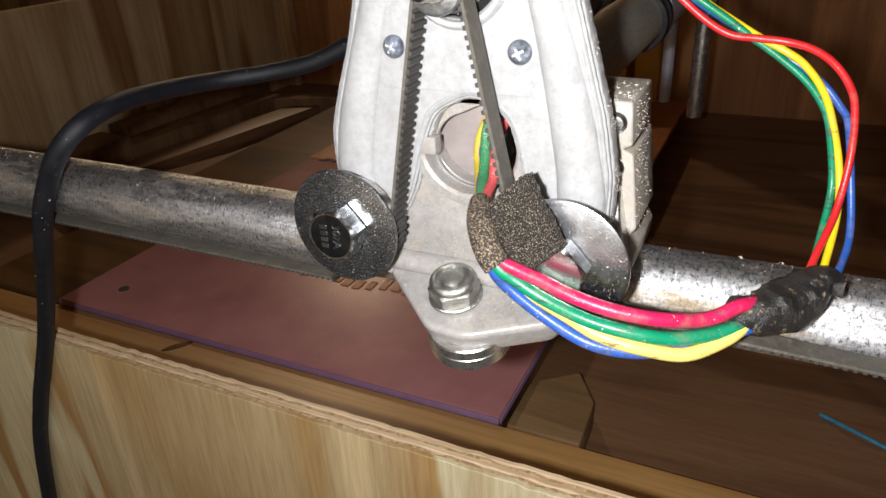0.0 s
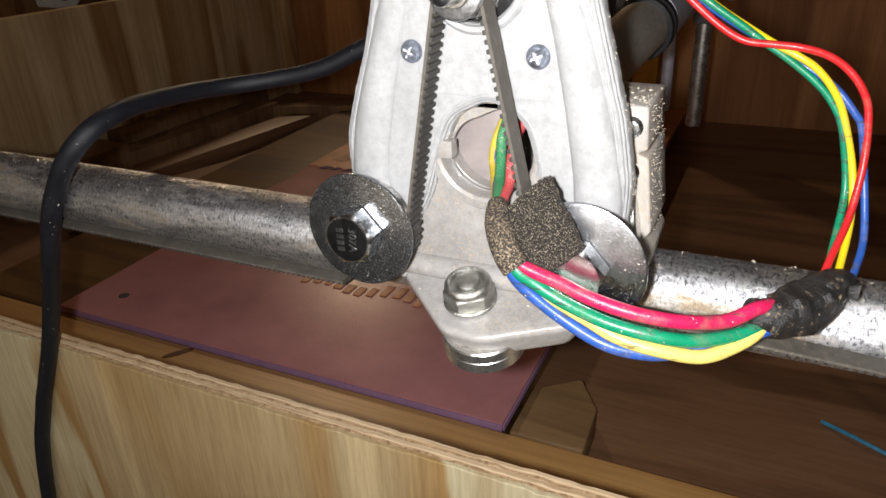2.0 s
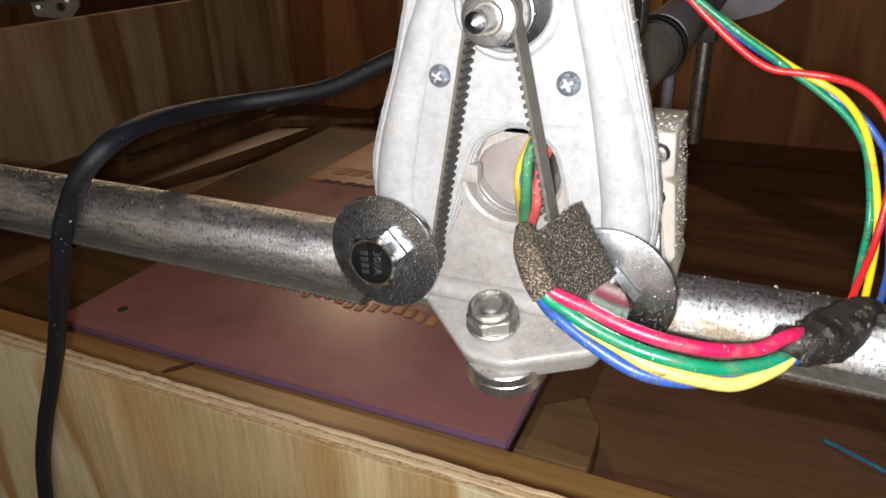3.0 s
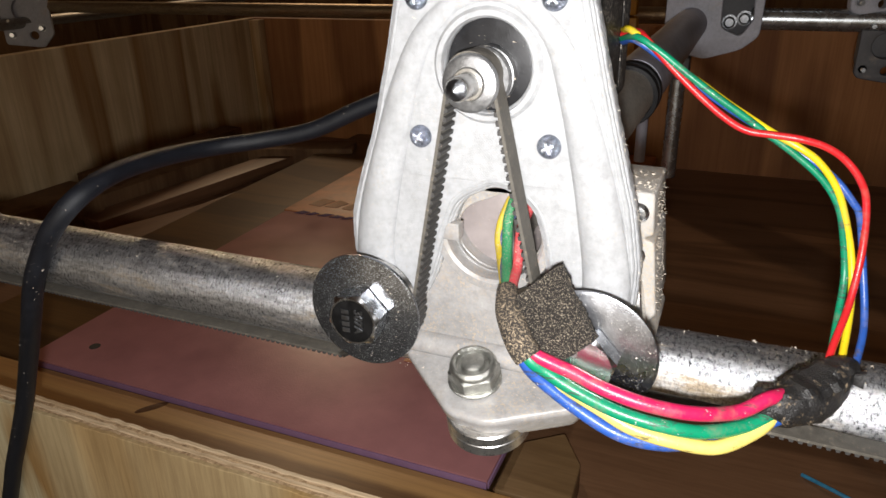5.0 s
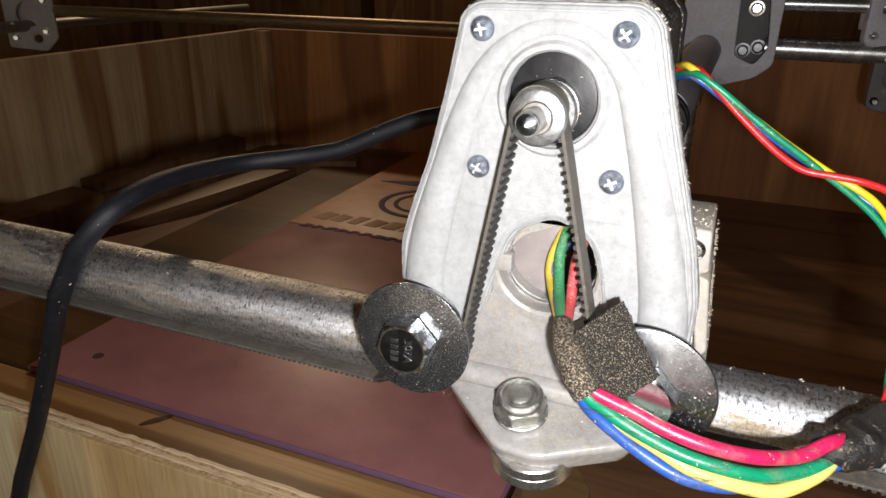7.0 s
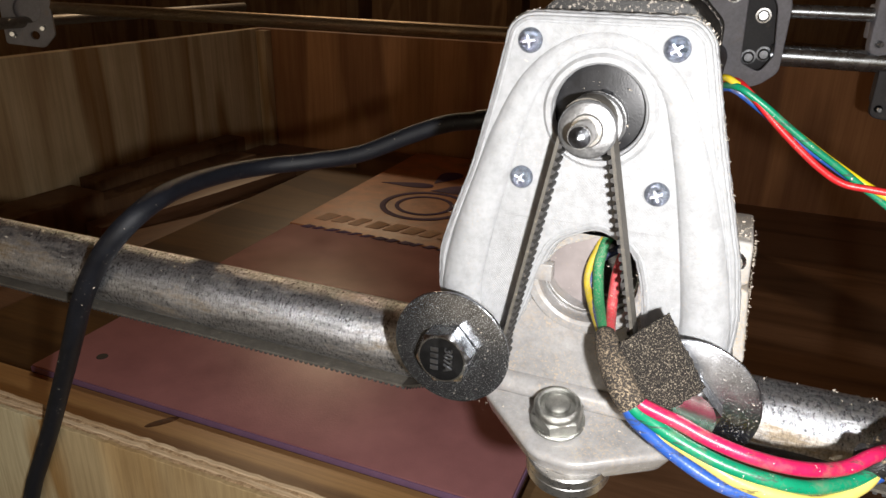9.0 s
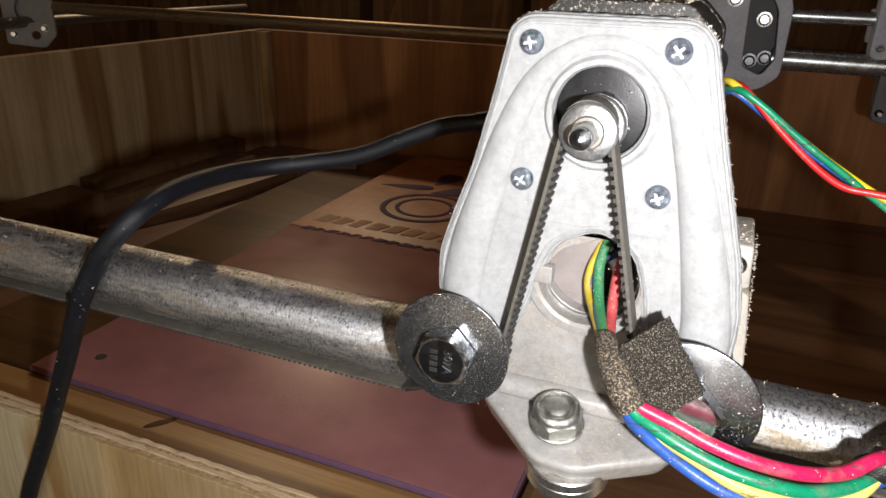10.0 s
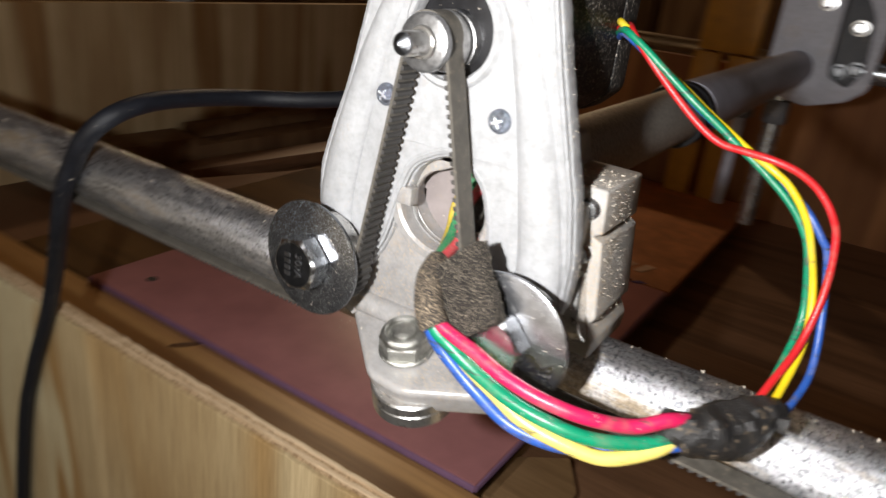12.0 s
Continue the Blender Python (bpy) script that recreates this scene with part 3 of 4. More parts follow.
# the trolley on the crossing tube, with its sleeve, bolts and hanging rods
TROLLEY = printed("bluish_grey_plastic", (0.44, 0.45, 0.52), 0.4, 0.1, 0.7)
SLEEVE_GREY = plain("lilac_grey_pipe", (0.42, 0.42, 0.50), 0.45, 0.1, 0.25, 90, 0.3, 0.0003, (0.40, 0.36, 0.32), (0.60, 0.75), 260)
trolley = thing("gantry_trolley", "bluish grey printed trolley with bright bolts on the crossing tube", "trolley")
ring = rounded([(-0.016, -0.058), (0.018, -0.066), (0.046, -0.0575), (0.0588, -0.0465), (0.0597, 0.006), (0.050, 0.034), (0.012, 0.044), (-0.016, 0.036)], 0.005)
gap = rounded([(0.0265, 0.018), (0.0285, -0.0405), (0.0440, -0.0472), (0.0528, -0.0335), (0.0492, 0.004), (0.041, 0.018)], 0.004)
part("front_plate", slab([ring, gap], 0.494, 0.501, 0.001), TROLLEY, trolley)
part("back_plate", slab([[(x * 0.97, z * 0.97) for x, z in ring]], 0.524, 0.530, 0.001), FARDARK, trolley, "dark rear plate of the trolley")
part("spacer", boxed((-0.014, 0.5015, 0.022), (0.046, 0.5235, 0.030), 0.001), TROLLEY, trolley)
part("spacer", boxed((-0.012, 0.5015, -0.060), (0.036, 0.5235, -0.053), 0.001), TROLLEY, trolley)
part("sleeve", lathed([(0.0119, 0.0), (0.0128, 0.0), (0.0131, 0.0006), (0.0131, 0.297), (0.0119, 0.297), (0.0119, 0.0)], 48, Matrix.Translation((0.0048, 0.493, -0.0378)) @ OUT), SLEEVE_GREY, trolley, "lilac grey sleeve over the tube")
for dy in (0.0, 0.010):
    part("clip", lathed([(0.0119, 0.0), (0.0138, 0.0), (0.0142, 0.0008), (0.0142, 0.0032), (0.0138, 0.004), (0.0119, 0.004), (0.0119, 0.0)], 40, Matrix.Translation((0.0048, 0.190 - dy, -0.0378)) @ OUT @ Matrix.Rotation(radians(6), 4, "X")), BLACK_CAP, trolley, "dark clip round the tube")
# bolts set deeper in the gap take the darker zinc
for x, z, y in ((0.0399, -0.0037, 0.510), (0.0153, 0.0120, 0.493), (0.0455, -0.0347, 0.516), (0.0340, -0.0380, 0.518)):
    bolt = part("bolt", lathed([(0, 0.0062), (0.0034, 0.0060), (0.0046, 0.0048), (0.0046, 0.0002), (0.0062, 0.0), (0.0062, -0.0012), (0, -0.0012)], 12, Matrix.Translation((x, y, z)) @ OUT), ZINC if y < 0.515 else ZINC_DARK, trolley, "bright bolt head")
    part("shank", lathed([(0, 0.0), (0.0024, 0.0), (0.0024, -(0.526 - y)), (0, -(0.526 - y))], 14, Matrix.Translation((x, y + 0.0005, z)) @ OUT), ZINC_DARK, bolt)
for x, z0, r in ((-0.002, -0.176, 0.0068), (-0.029, -0.164, 0.0050)):
    rod = part("hanging_rod", lathed([(0, z0), (r - 0.0006, z0), (r, z0 + 0.0008), (r, -0.052), (0, -0.052)], 24, Matrix.Translation((x, 0.512, 0))), TUBE_COLD if r > 0.005 else SLEEVE_GREY, trolley, "dull steel rod hanging down")
    part("rod_clamp", boxed((x - 0.009, 0.503, -0.086), (x + 0.009, 0.521, -0.066), 0.003), FARDARK, rod)
far_bracket((-1.40 + BACK, 0.985, -0.090), 35, 0.10, "grey printed corner bracket holding the frame tubes")
far_bracket((0.150, 0.512, -0.0560), 0, 0.036, "small dark bracket hanging from a trolley tube", FARDARK)
far_bracket((0.138, 0.512, -0.0050), 12, 0.038, "small bluish grey bracket joining the trolley tubes", TROLLEY)
yc = thing("spring_clamp", "orange yellow clamp standing at the back", "clamp")
yc.location = (-0.137, 0.90, -0.2)
part("jaw", boxed((-0.043, 0, -0.1), (-0.006, 0.022, 0.13), 0.006), YELLOW_PAINT, yc)
part("jaw", boxed((0.004, 0, -0.1), (0.040, 0.022, 0.13), 0.006), YELLOW_PAINT, yc)
part("handle", boxed((-0.040, 0.002, 0.131), (0.038, 0.02, 0.25), 0.006, 2), YELLOW_PAINT, yc)


# ================= the carriage =================
mount = thing("motor_mount", "white printed plastic motor mount plate with wood dust", "motor mount")
M = lambda pts: [(x * mm, z * mm) for x, z in pts]
outer = [(-17, 21.8), (18.6, 21.9), (22.6, 18.4), (27.3, -1), (31.1, -15), (35, -29), (37.3, -43), (36.8, -54), (33, -62), (24, -65), (17.5, -58), (15.5, -48), (14.5, -40),
         (12, -31), (3.5, -26.2), (-6, -31), (-9.5, -40), (-13, -52), (-19, -63), (-27, -64), (-33.5, -57), (-36.8, -49), (-36.9, -38), (-34, -28), (-29.2, -15), (-24.4, 4), (-21.2, 19)]
outer_r = rounded(M(outer), 3.2 * mm, 5)
holes = [circle(0.7 * mm, 1.2 * mm, 10.1 * mm, 48)]


def shrink(loop, d):
    n = len(loop)
    area = sum(loop[i][0] * loop[(i + 1) % n][1] - loop[(i + 1) % n][0] * loop[i][1] for i in range(n))
    s = 1 if area < 0 else -1
    out = []
    for i in range(n):
        a, b = Vector(loop[i - 1]), Vector(loop[(i + 1) % n])
        t = (b - a).normalized()
        nrm = Vector((t.y, -t.x)) * s
        out.append(tuple(Vector(loop[i]) + nrm * d))
    return out


def chipped(bm, by, scale=700.0):
    """Roughens a printed outline a little."""
    for v in bm.verts:
        q = v.co * scale
        v.co += Vector((noise.noise(q), 0.5 * noise.noise(q + Vector((7, 0, 0))), noise.noise(q + Vector((0, 7, 0))))) * by
    return bm


def dense(loop, step=0.7 * mm):
    """The outline with points at even small steps."""
    out = []
    for i, p in enumerate(loop):
        a, b = Vector(p), Vector(loop[(i + 1) % len(loop)])
        n = max(1, int((b - a).length / step))
        out += [tuple(a.lerp(b, k / n)) for k in range(n)]
    return out


part("rear_flange", chipped(slab([dense(outer_r), circle(1 * mm, 1.2 * mm, 11.5 * mm, 48)], 2.2 * mm, 7 * mm, 0.6 * mm), 0.22 * mm), WHITE, mount, "", 60)
part("faceplate", chipped(slab([dense(shrink(outer_r, 0.9 * mm))] + holes, 0.0, 3.6 * mm, 1.0 * mm, 3), 0.13 * mm), WHITE, mount, "", 60)
def bead(loop, y, r):
    pts = [(x, y, z) for x, z in dense(loop, 0.8 * mm)]
    bm = bmesh.new()
    n = len(pts)
    rings = []
    for i, p in enumerate(pts):
        t = (Vector(pts[(i + 1) % n]) - Vector(pts[i - 1])).normalized()
        side = t.cross(Vector((0, 1, 0)))
        rings.append([bm.verts.new(Vector(p) + side * r * math.cos(a) + Vector((0, 0.8 * r * math.sin(a), 0))) for a in [2 * math.pi * k / 8 for k in range(8)]])
    for i in range(n):
        a, b = rings[i], rings[(i + 1) % n]
        for k in range(8):
            bm.faces.new((a[k], a[(k + 1) % 8], b[(k + 1) % 8], b[k]))
    return chipped(bm, 0.14 * mm, 1100.0)


for inset, y, r in ((0.9, 1.2, 0.55), (2.1, 0.15, 0.42)):
    part("printed_bead", bead(shrink(outer_r, inset * mm), y * mm, r * mm), WHITE, mount, "rough bead of plastic along the outline", 80)
part("hole_rim", lathed([(10.5 * mm, 0.2 * mm), (10.7 * mm, 0.9 * mm), (11.8 * mm, 0.9 * mm), (12.6 * mm, 0.0), (12.6 * mm, -1 * mm), (10.5 * mm, -1 * mm), (10.5 * mm, 0.2 * mm)], 56, Matrix.Translation((1 * mm, 0, 1.2 * mm)) @ OUT), WHITE, mount, "rough raised rim round the motor hole")


def ridge(pts, radii, flat):
    path = glide([(x * mm, 1.0 * mm, z * mm) for x, z in pts], 7)
    n = len(path)
    rad = []
    for i in range(n):
        u = i / (n - 1) * (len(radii) - 1)
        k = min(int(u), len(radii) - 2)
        rad.append((radii[k] + (radii[k + 1] - radii[k]) * (u - k)) * mm)
    bm = tubed(path, rad, 20)
    for v in bm.verts:
        v.co.y = 1.0 * mm + (v.co.y - 1.0 * mm) * flat
    return bm


part("arch_ridge", ridge([(-29, -55), (-29.5, -45), (-27.5, -33), (-23.5, -18), (-19.8, -5), (-14.5, 7), (-7, 14.2), (1, 16.4), (9, 14.2), (16.2, 7), (20.8, -5), (24.5, -18), (28, -33), (30, -45), (30, -55)],
                         [5.6, 5.6, 5.4, 4.6, 3.8, 3.0, 2.4, 2.2, 2.4, 3.0, 3.8, 4.6, 5.4, 5.8, 5.8], 0.66), WHITE, mount, "smooth arched ridge round the belt")

# the lower, milky part with its bore and pointed shelf
HX, HZ, HR = 1.9 * mm, -38.6 * mm, 12.5 * mm
low = rounded(M([(-8, -27), (14, -27), (20, -40), (27, -60), (27, -75), (-24, -75), (-25, -60), (-16, -44)]), 2.5 * mm)
part("lower_panel", slab([low, circle(HX, HZ, HR, 44)], 3.7 * mm, 11 * mm, 0.6 * mm), CLEAR, mount, "milky translucent printed panel")
part("bore_collar", lathed([(HR - 0.2 * mm, -12 * mm), (HR - 0.2 * mm, 1.6 * mm), (HR + 0.6 * mm, 2.2 * mm), (HR + 2.6 * mm, 2.0 * mm), (HR + 3.2 * mm, 1.0 * mm), (HR + 3.2 * mm, -2 * mm), (HR + 1 * mm, -12 * mm), (HR - 0.2 * mm, -12 * mm)], 56,
                            Matrix.Translation((HX, 3.0 * mm, HZ)) @ OUT), CLEAR, mount, "raised ring round the bore")
lip = []
for k in range(48):
    a = 2 * math.pi * k / 48
    f = min(1.0, max(0.0, math.cos(a) + 0.3))
    near = Vector((0.5 * mm + 9.5 * mm * math.cos(a), -41.2 * mm + 9.5 * mm * math.sin(a)))
    wide = Vector((HX + 11.4 * mm * math.cos(a), HZ + 11.4 * mm * math.sin(a)))
    lip.append(tuple(near.lerp(wide, f * f * (3 - 2 * f))))
part("bore_lip", slab([circle(HX, HZ, HR - 0.25 * mm, 44), lip], 5.6 * mm, 7.4 * mm, 0.4 * mm), CLEAR, mount, "milky inner lip of the bore")
part("bore_tab", boxed((-11.5 * mm, 0.6 * mm, -41.5 * mm), (-6.5 * mm, 4 * mm, -37 * mm), 0.5 * mm), CLEAR, mount)
# shelf: seen from above a blunt point; the top falls a little to the front
shelf_plan = rounded([(-27 * mm, 12 * mm), (-25 * mm, 3.0 * mm), (-4.5 * mm, -15.5 * mm), (6.5 * mm, -16.5 * mm), (30 * mm, -4 * mm), (32 * mm, 12 * mm)], 3 * mm, 5)
tilt = Matrix.Translation((0, 0, -77.5 * mm)) @ Matrix.Rotation(radians(13), 4, "X")
bm = slab([[(x, y) for x, y in shelf_plan]], 0.0, 9.5 * mm, 2.2 * mm, 5)
for v in bm.verts:
    x, y, z = v.co
    s = 1 - 0.16 * max(0, y / (9.5 * mm))
    v.co = Vector((x * s, z * s, -y))
    v.co = tilt @ v.co
part("shelf", bm, CLEAR, mount, "milky pointed shelf carrying a bolt")
part("shelf_fillet", tubed([(-24 * mm, 3.4 * mm, -73.8 * mm), (26 * mm, 3.4 * mm, -73.8 * mm)], 3.2 * mm, 14), CLEAR, mount)
for x in (-1, 1):
    part("side_web", slab([rounded(M([(x * 20, -52), (x * 27, -52), (x * 28, -76), (x * 22, -78)]), 1.5 * mm)], 0.5 * mm, 8 * mm, 0.6 * mm), CLEAR, mount)


def pan_screw(x, z, turn, parent):
    m = Matrix.Translation((x * mm, 0.0, z * mm)) @ OUT @ Matrix.Rotation(radians(turn), 4, "Z")
    h = part("screw", lathed([(0, 1.9 * mm), (1.2 * mm, 1.8 * mm), (2.2 * mm, 1.35 * mm), (2.7 * mm, 0.6 * mm), (2.75 * mm, -0.3 * mm), (0, -0.3 * mm)], 28, m), PAN, parent, "bright cross-slotted pan-head screw")
    bm = bmesh.new()
    box(bm, (-1.45 * mm, -0.27 * mm, 1.5 * mm), (1.45 * mm, 0.27 * mm, 1.93 * mm), 0.06 * mm, 1, m)
    box(bm, (-0.27 * mm, -1.45 * mm, 1.5 * mm), (0.27 * mm, 1.45 * mm, 1.94 * mm), 0.06 * mm, 1, m)
    # slot in brighter steel than the head, which paints the glint of its facets
    part("cross_slot", bm, SCREW, h, "cross slot with its glint coloured in")


for x, z, a in ((-15.5, 15.5, 12), (15.5, 15.5, 40), (-15.5, -15.5, 63), (15.5, -15.5, 25)):
    pan_screw(x, z, a, mount)

# ---- stepper motor ----
motor = thing("stepper_motor", "black stepper motor dusted with wood chips behind the mount", "stepper motor")
cut = [(-21, -12), (-15, -18), (16, -18), (22.5, -12), (22.5, 18), (16, 24.6), (-12, 24.6), (-21, 16)]
part("front_cap", slab([rounded(M(cut), 2 * mm)], 7.2 * mm, 15.5 * mm, 0.5 * mm), MOTOR_BLACK, motor)
part("stator", slab([rounded(M([(x * 0.985, z * 0.985) for x, z in cut]), 2.5 * mm)], 15.6 * mm, 44 * mm, 0.3 * mm), MOTOR_BLACK, motor)
part("rear_cap", slab([rounded(M(cut), 2 * mm)], 44.1 * mm, 54 * mm, 0.8 * mm), MOTOR_BLACK, motor)
part("boss", lathed([(0, 6 * mm), (8.6 * mm, 6 * mm), (10.3 * mm, 5.6 * mm), (10.35 * mm, 0), (0, 0)], 48, Matrix.Translation((1 * mm, 8.4 * mm, 1.2 * mm)) @ OUT), BLACK_CAP, motor, "black round boss filling the hole")
AXIS = Matrix.Translation((0.5 * mm, 0, -0.9 * mm)) @ OUT
# one steel shaft: lit body and shaded tip are painted as two metals
part("shaft", lathed([(0, 16.9 * mm), (2.35 * mm, 16.9 * mm), (2.6 * mm, 16.5 * mm), (2.6 * mm, -8 * mm), (0, -8 * mm)], 32, AXIS), STEEL, motor, "bright steel shaft")
part("shaft_tip", lathed([(0, 18.9 * mm), (0.5 * mm, 18.8 * mm), (2.2 * mm, 17.4 * mm), (2.3 * mm, 16.95 * mm), (0, 16.95 * mm)], 32, AXIS), ZINC_DARK, motor, "turned end of the shaft, coloured dark as in shade")

# ---- pulley ----
pulley = thing("belt_pulley", "small turned metal belt pulley on the motor shaft", "pulley")
part("front_flange", lathed([(2.65 * mm, 10.4 * mm), (5.5 * mm, 10.4 * mm), (6.0 * mm, 10.1 * mm), (6.2 * mm, 9.6 * mm), (6.2 * mm, 8.6 * mm), (5.9 * mm, 8.4 * mm), (2.65 * mm, 8.4 * mm), (2.65 * mm, 10.4 * mm)], 48, AXIS), ALLOY, pulley)
part("front_boss", lathed([(2.65 * mm, 10.9 * mm), (3.3 * mm, 10.9 * mm), (3.6 * mm, 10.45 * mm), (2.65 * mm, 10.45 * mm), (2.65 * mm, 10.9 * mm)], 40, AXIS), STEEL, pulley, "bright collar round the shaft")
part("tooth_drum", lathed([(2.65 * mm, 8.3 * mm), (4.7 * mm, 8.3 * mm), (4.7 * mm, 2.6 * mm), (2.65 * mm, 2.6 * mm), (2.65 * mm, 8.3 * mm)], 64, AXIS), ALLOY, pulley)
part("hub", lathed([(2.65 * mm, 2.5 * mm), (6.2 * mm, 2.5 * mm), (6.6 * mm, 2.1 * mm), (6.6 * mm, 1.3 * mm), (6.0 * mm, 1.0 * mm), (6.0 * mm, 0.2 * mm), (6.6 * mm, -0.1 * mm), (6.6 * mm, -3 * mm), (2.65 * mm, -3 * mm), (2.65 * mm, 2.5 * mm)], 48, AXIS), ALLOY, pulley)
part("grub_screw", lathed([(0, 6.8 * mm), (1.2 * mm, 6.8 * mm), (1.5 * mm, 6.5 * mm), (1.5 * mm, 5 * mm)], 16, Matrix.Translation((0.5 * mm, 1.4 * mm, -0.9 * mm)) @ Matrix.Rotation(radians(15), 4, "Y")), ZINC_DARK, pulley)


# ---- idlers: bearing, wide washer and hex bolt ----
def hex_head(r, h):
    """A hex bolt head about z, with a chamfered round top."""
    bm = bmesh.new()
    seg = 48
    prof_h = [0, h * 0.86, h]
    rings = []
    for lvl, hh in enumerate(prof_h):
        ring = []
        for k in range(seg):
            a = 2 * math.pi * k / seg
            hexr = r * math.cos(math.pi / 6) / math.cos((a % (math.pi / 3)) - math.pi / 6)
            q = hexr if lvl < 2 else r * 0.86 * 0.98
            top = hh if lvl != 1 else h * (1 - 0.16 * (hexr / r) ** 2)
            ring.append(bm.verts.new((q * math.cos(a), q * math.sin(a), top)))
        rings.append(ring)
    for a, b in zip(rings, rings[1:]):
        for k in range(seg):
            bm.faces.new((a[k], a[(k + 1) % seg], b[(k + 1) % seg], b[k]))
    bm.faces.new(rings[0][::-1])
    bm.faces.new(rings[2])
    return bm


def lettering(text, size, m, parent, material):
    cu = bpy.data.curves.new("mark", "FONT")
    cu.body, cu.size, cu.extrude, cu.align_x, cu.align_y = text, size, 0.00018, "CENTER", "CENTER"
    cu.bevel_depth = 0.00006
    ob = new("mark", cu)
    me = bpy.data.meshes.new_from_object(ob.evaluated_get(bpy.context.evaluated_depsgraph_get()))
    bpy.data.objects.remove(ob)
    bpy.data.curves.remove(cu)
    me.transform(m)
    return part("stamped_mark", me, material, parent, "raised letters stamped on the bolt")


def idler(x, z, turn, label, washer=ZINC_DUSTY, note="wide dark zinc washer speckled with dust", stamped=True):
    t = thing("belt_idler", label, "belt idler", "belt idlers")
    t.location = (x * mm, 0, z * mm)
    m = OUT
    part("bearing", lathed([(4 * mm, 9.6 * mm), (6 * mm, 9.6 * mm), (6.4 * mm, 9.3 * mm), (9.4 * mm, 9.3 * mm), (9.7 * mm, 9.6 * mm), (10.6 * mm, 9.6 * mm), (11 * mm, 9.2 * mm), (11 * mm, 3.0 * mm), (10.6 * mm, 2.6 * mm), (4 * mm, 2.6 * mm), (4 * mm, 9.6 * mm)], 44, m), STEEL, t)
    part("washer", lathed([(4.3 * mm, 11.6 * mm), (14.7 * mm, 11.5 * mm), (15.25 * mm, 11.2 * mm), (15.35 * mm, 10.7 * mm), (15.1 * mm, 10.1 * mm), (4.3 * mm, 9.9 * mm), (4.3 * mm, 11.6 * mm)], 72, m), washer, t, note)
    part("bolt_collar", lathed([(0, 12.1 * mm), (6.2 * mm, 12.1 * mm), (6.4 * mm, 11.7 * mm), (0, 11.65 * mm)], 36, m), ZINC, t)
    hm = m @ Matrix.Translation((0, 0, 12.05 * mm)) @ Matrix.Rotation(radians(turn), 4, "Z")
    bm = hex_head(7.35 * mm, 5.1 * mm)
    bmesh.ops.transform(bm, matrix=hm, verts=bm.verts[:])
    head = part("bolt_head", bm, ZINC, t, "bright hexagonal bolt head", 20)
    # stamped face dark, plain one bright: each face's reflection is set by colour
    part("bolt_face", lathed([(0, 17.16 * mm), (5.7 * mm, 17.16 * mm), (6.15 * mm, 17.12 * mm), (0, 17.1 * mm)], 36, m), ZINC_FACE if stamped else ZINC, head, "dark face of the bolt" if stamped else "")
    if stamped:
        lm = m @ Matrix.Translation((1.7 * mm, 0.2 * mm, 17.2 * mm))
        lettering("307A", 3.1 * mm, lm @ Matrix.Rotation(radians(-92), 4, "Z"), head, ZINC_DARK)
        bm = bmesh.new()
        for k in range(4):
            box(bm, (-2.9 * mm, (-3.2 + 1.7 * k) * mm, 17.1 * mm), (-0.8 * mm, (-2.1 + 1.7 * k) * mm, 17.4 * mm), 0.1 * mm, 1, m)
        part("maker_mark", bm, ZINC_DARK, head)
    return t


idler(-28.0, -59.0, 12, "zinc hex bolt and dusty washer holding a belt idler")
idler(29.2, -59.0, 12, "zinc hex bolt and shiny washer partly under a dusty foam pad", ZINC_SHINY, "wide shiny zinc washer", False)

# ---- the standing bolt on the shelf and its bearing below ----
stand = thing("roller_bolt", "dull galvanised hex bolt standing on the shelf", "bolt")
stand.matrix_basis = Matrix.Translation((-0.8 * mm, -3.6 * mm, -77.6 * mm)) @ Matrix.Rotation(radians(15), 4, "X") @ Matrix.Scale(0.88, 4)
bm = hex_head(7.7 * mm, 4.4 * mm)
bmesh.ops.transform(bm, matrix=Matrix.Translation((0, 0, 0.9 * mm)) @ Matrix.Rotation(radians(28), 4, "Z"), verts=bm.verts[:])
part("head", bm, DULL_BOLT, stand, "", 20)
part("head_disc", lathed([(0, 7.6 * mm), (2.6 * mm, 7.6 * mm), (3.4 * mm, 7.2 * mm), (3.7 * mm, 6.1 * mm), (4.7 * mm, 6.0 * mm), (5.1 * mm, 7.2 * mm), (5.7 * mm, 7.5 * mm), (6.4 * mm, 7.2 * mm), (6.9 * mm, 6.4 * mm), (6.9 * mm, 5.4 * mm), (6.3 * mm, 4.9 * mm), (0, 4.6 * mm)], 44), DULL_BOLT, stand, "round cupped top of the bolt")
part("collar", lathed([(0, 1.0 * mm), (7.6 * mm, 1.0 * mm), (8.0 * mm, 0.6 * mm), (8.0 * mm, 0.0), (0, 0)], 36), DULL_BOLT, stand)
roll = thing("roller_bearing", "steel ball bearing held under the pointed shelf", "bearing")
roll.matrix_basis = Matrix.Translation((3.0 * mm, -3.0 * mm, -91.0 * mm)) @ Matrix.Rotation(radians(13), 4, "X")
part("outer_ring", lathed([(9 * mm, 7 * mm), (10.6 * mm, 7 * mm), (11 * mm, 6.6 * mm), (11 * mm, 3.9 * mm), (10.8 * mm, 3.7 * mm), (11 * mm, 3.5 * mm), (11 * mm, 0.4 * mm), (10.6 * mm, 0), (9 * mm, 0), (9 * mm, 7 * mm)], 48), STEEL, roll)
part("inner_ring", lathed([(4 * mm, 7 * mm), (6 * mm, 7 * mm), (6 * mm, 0), (4 * mm, 0), (4 * mm, 7 * mm)], 36), STEEL, roll)
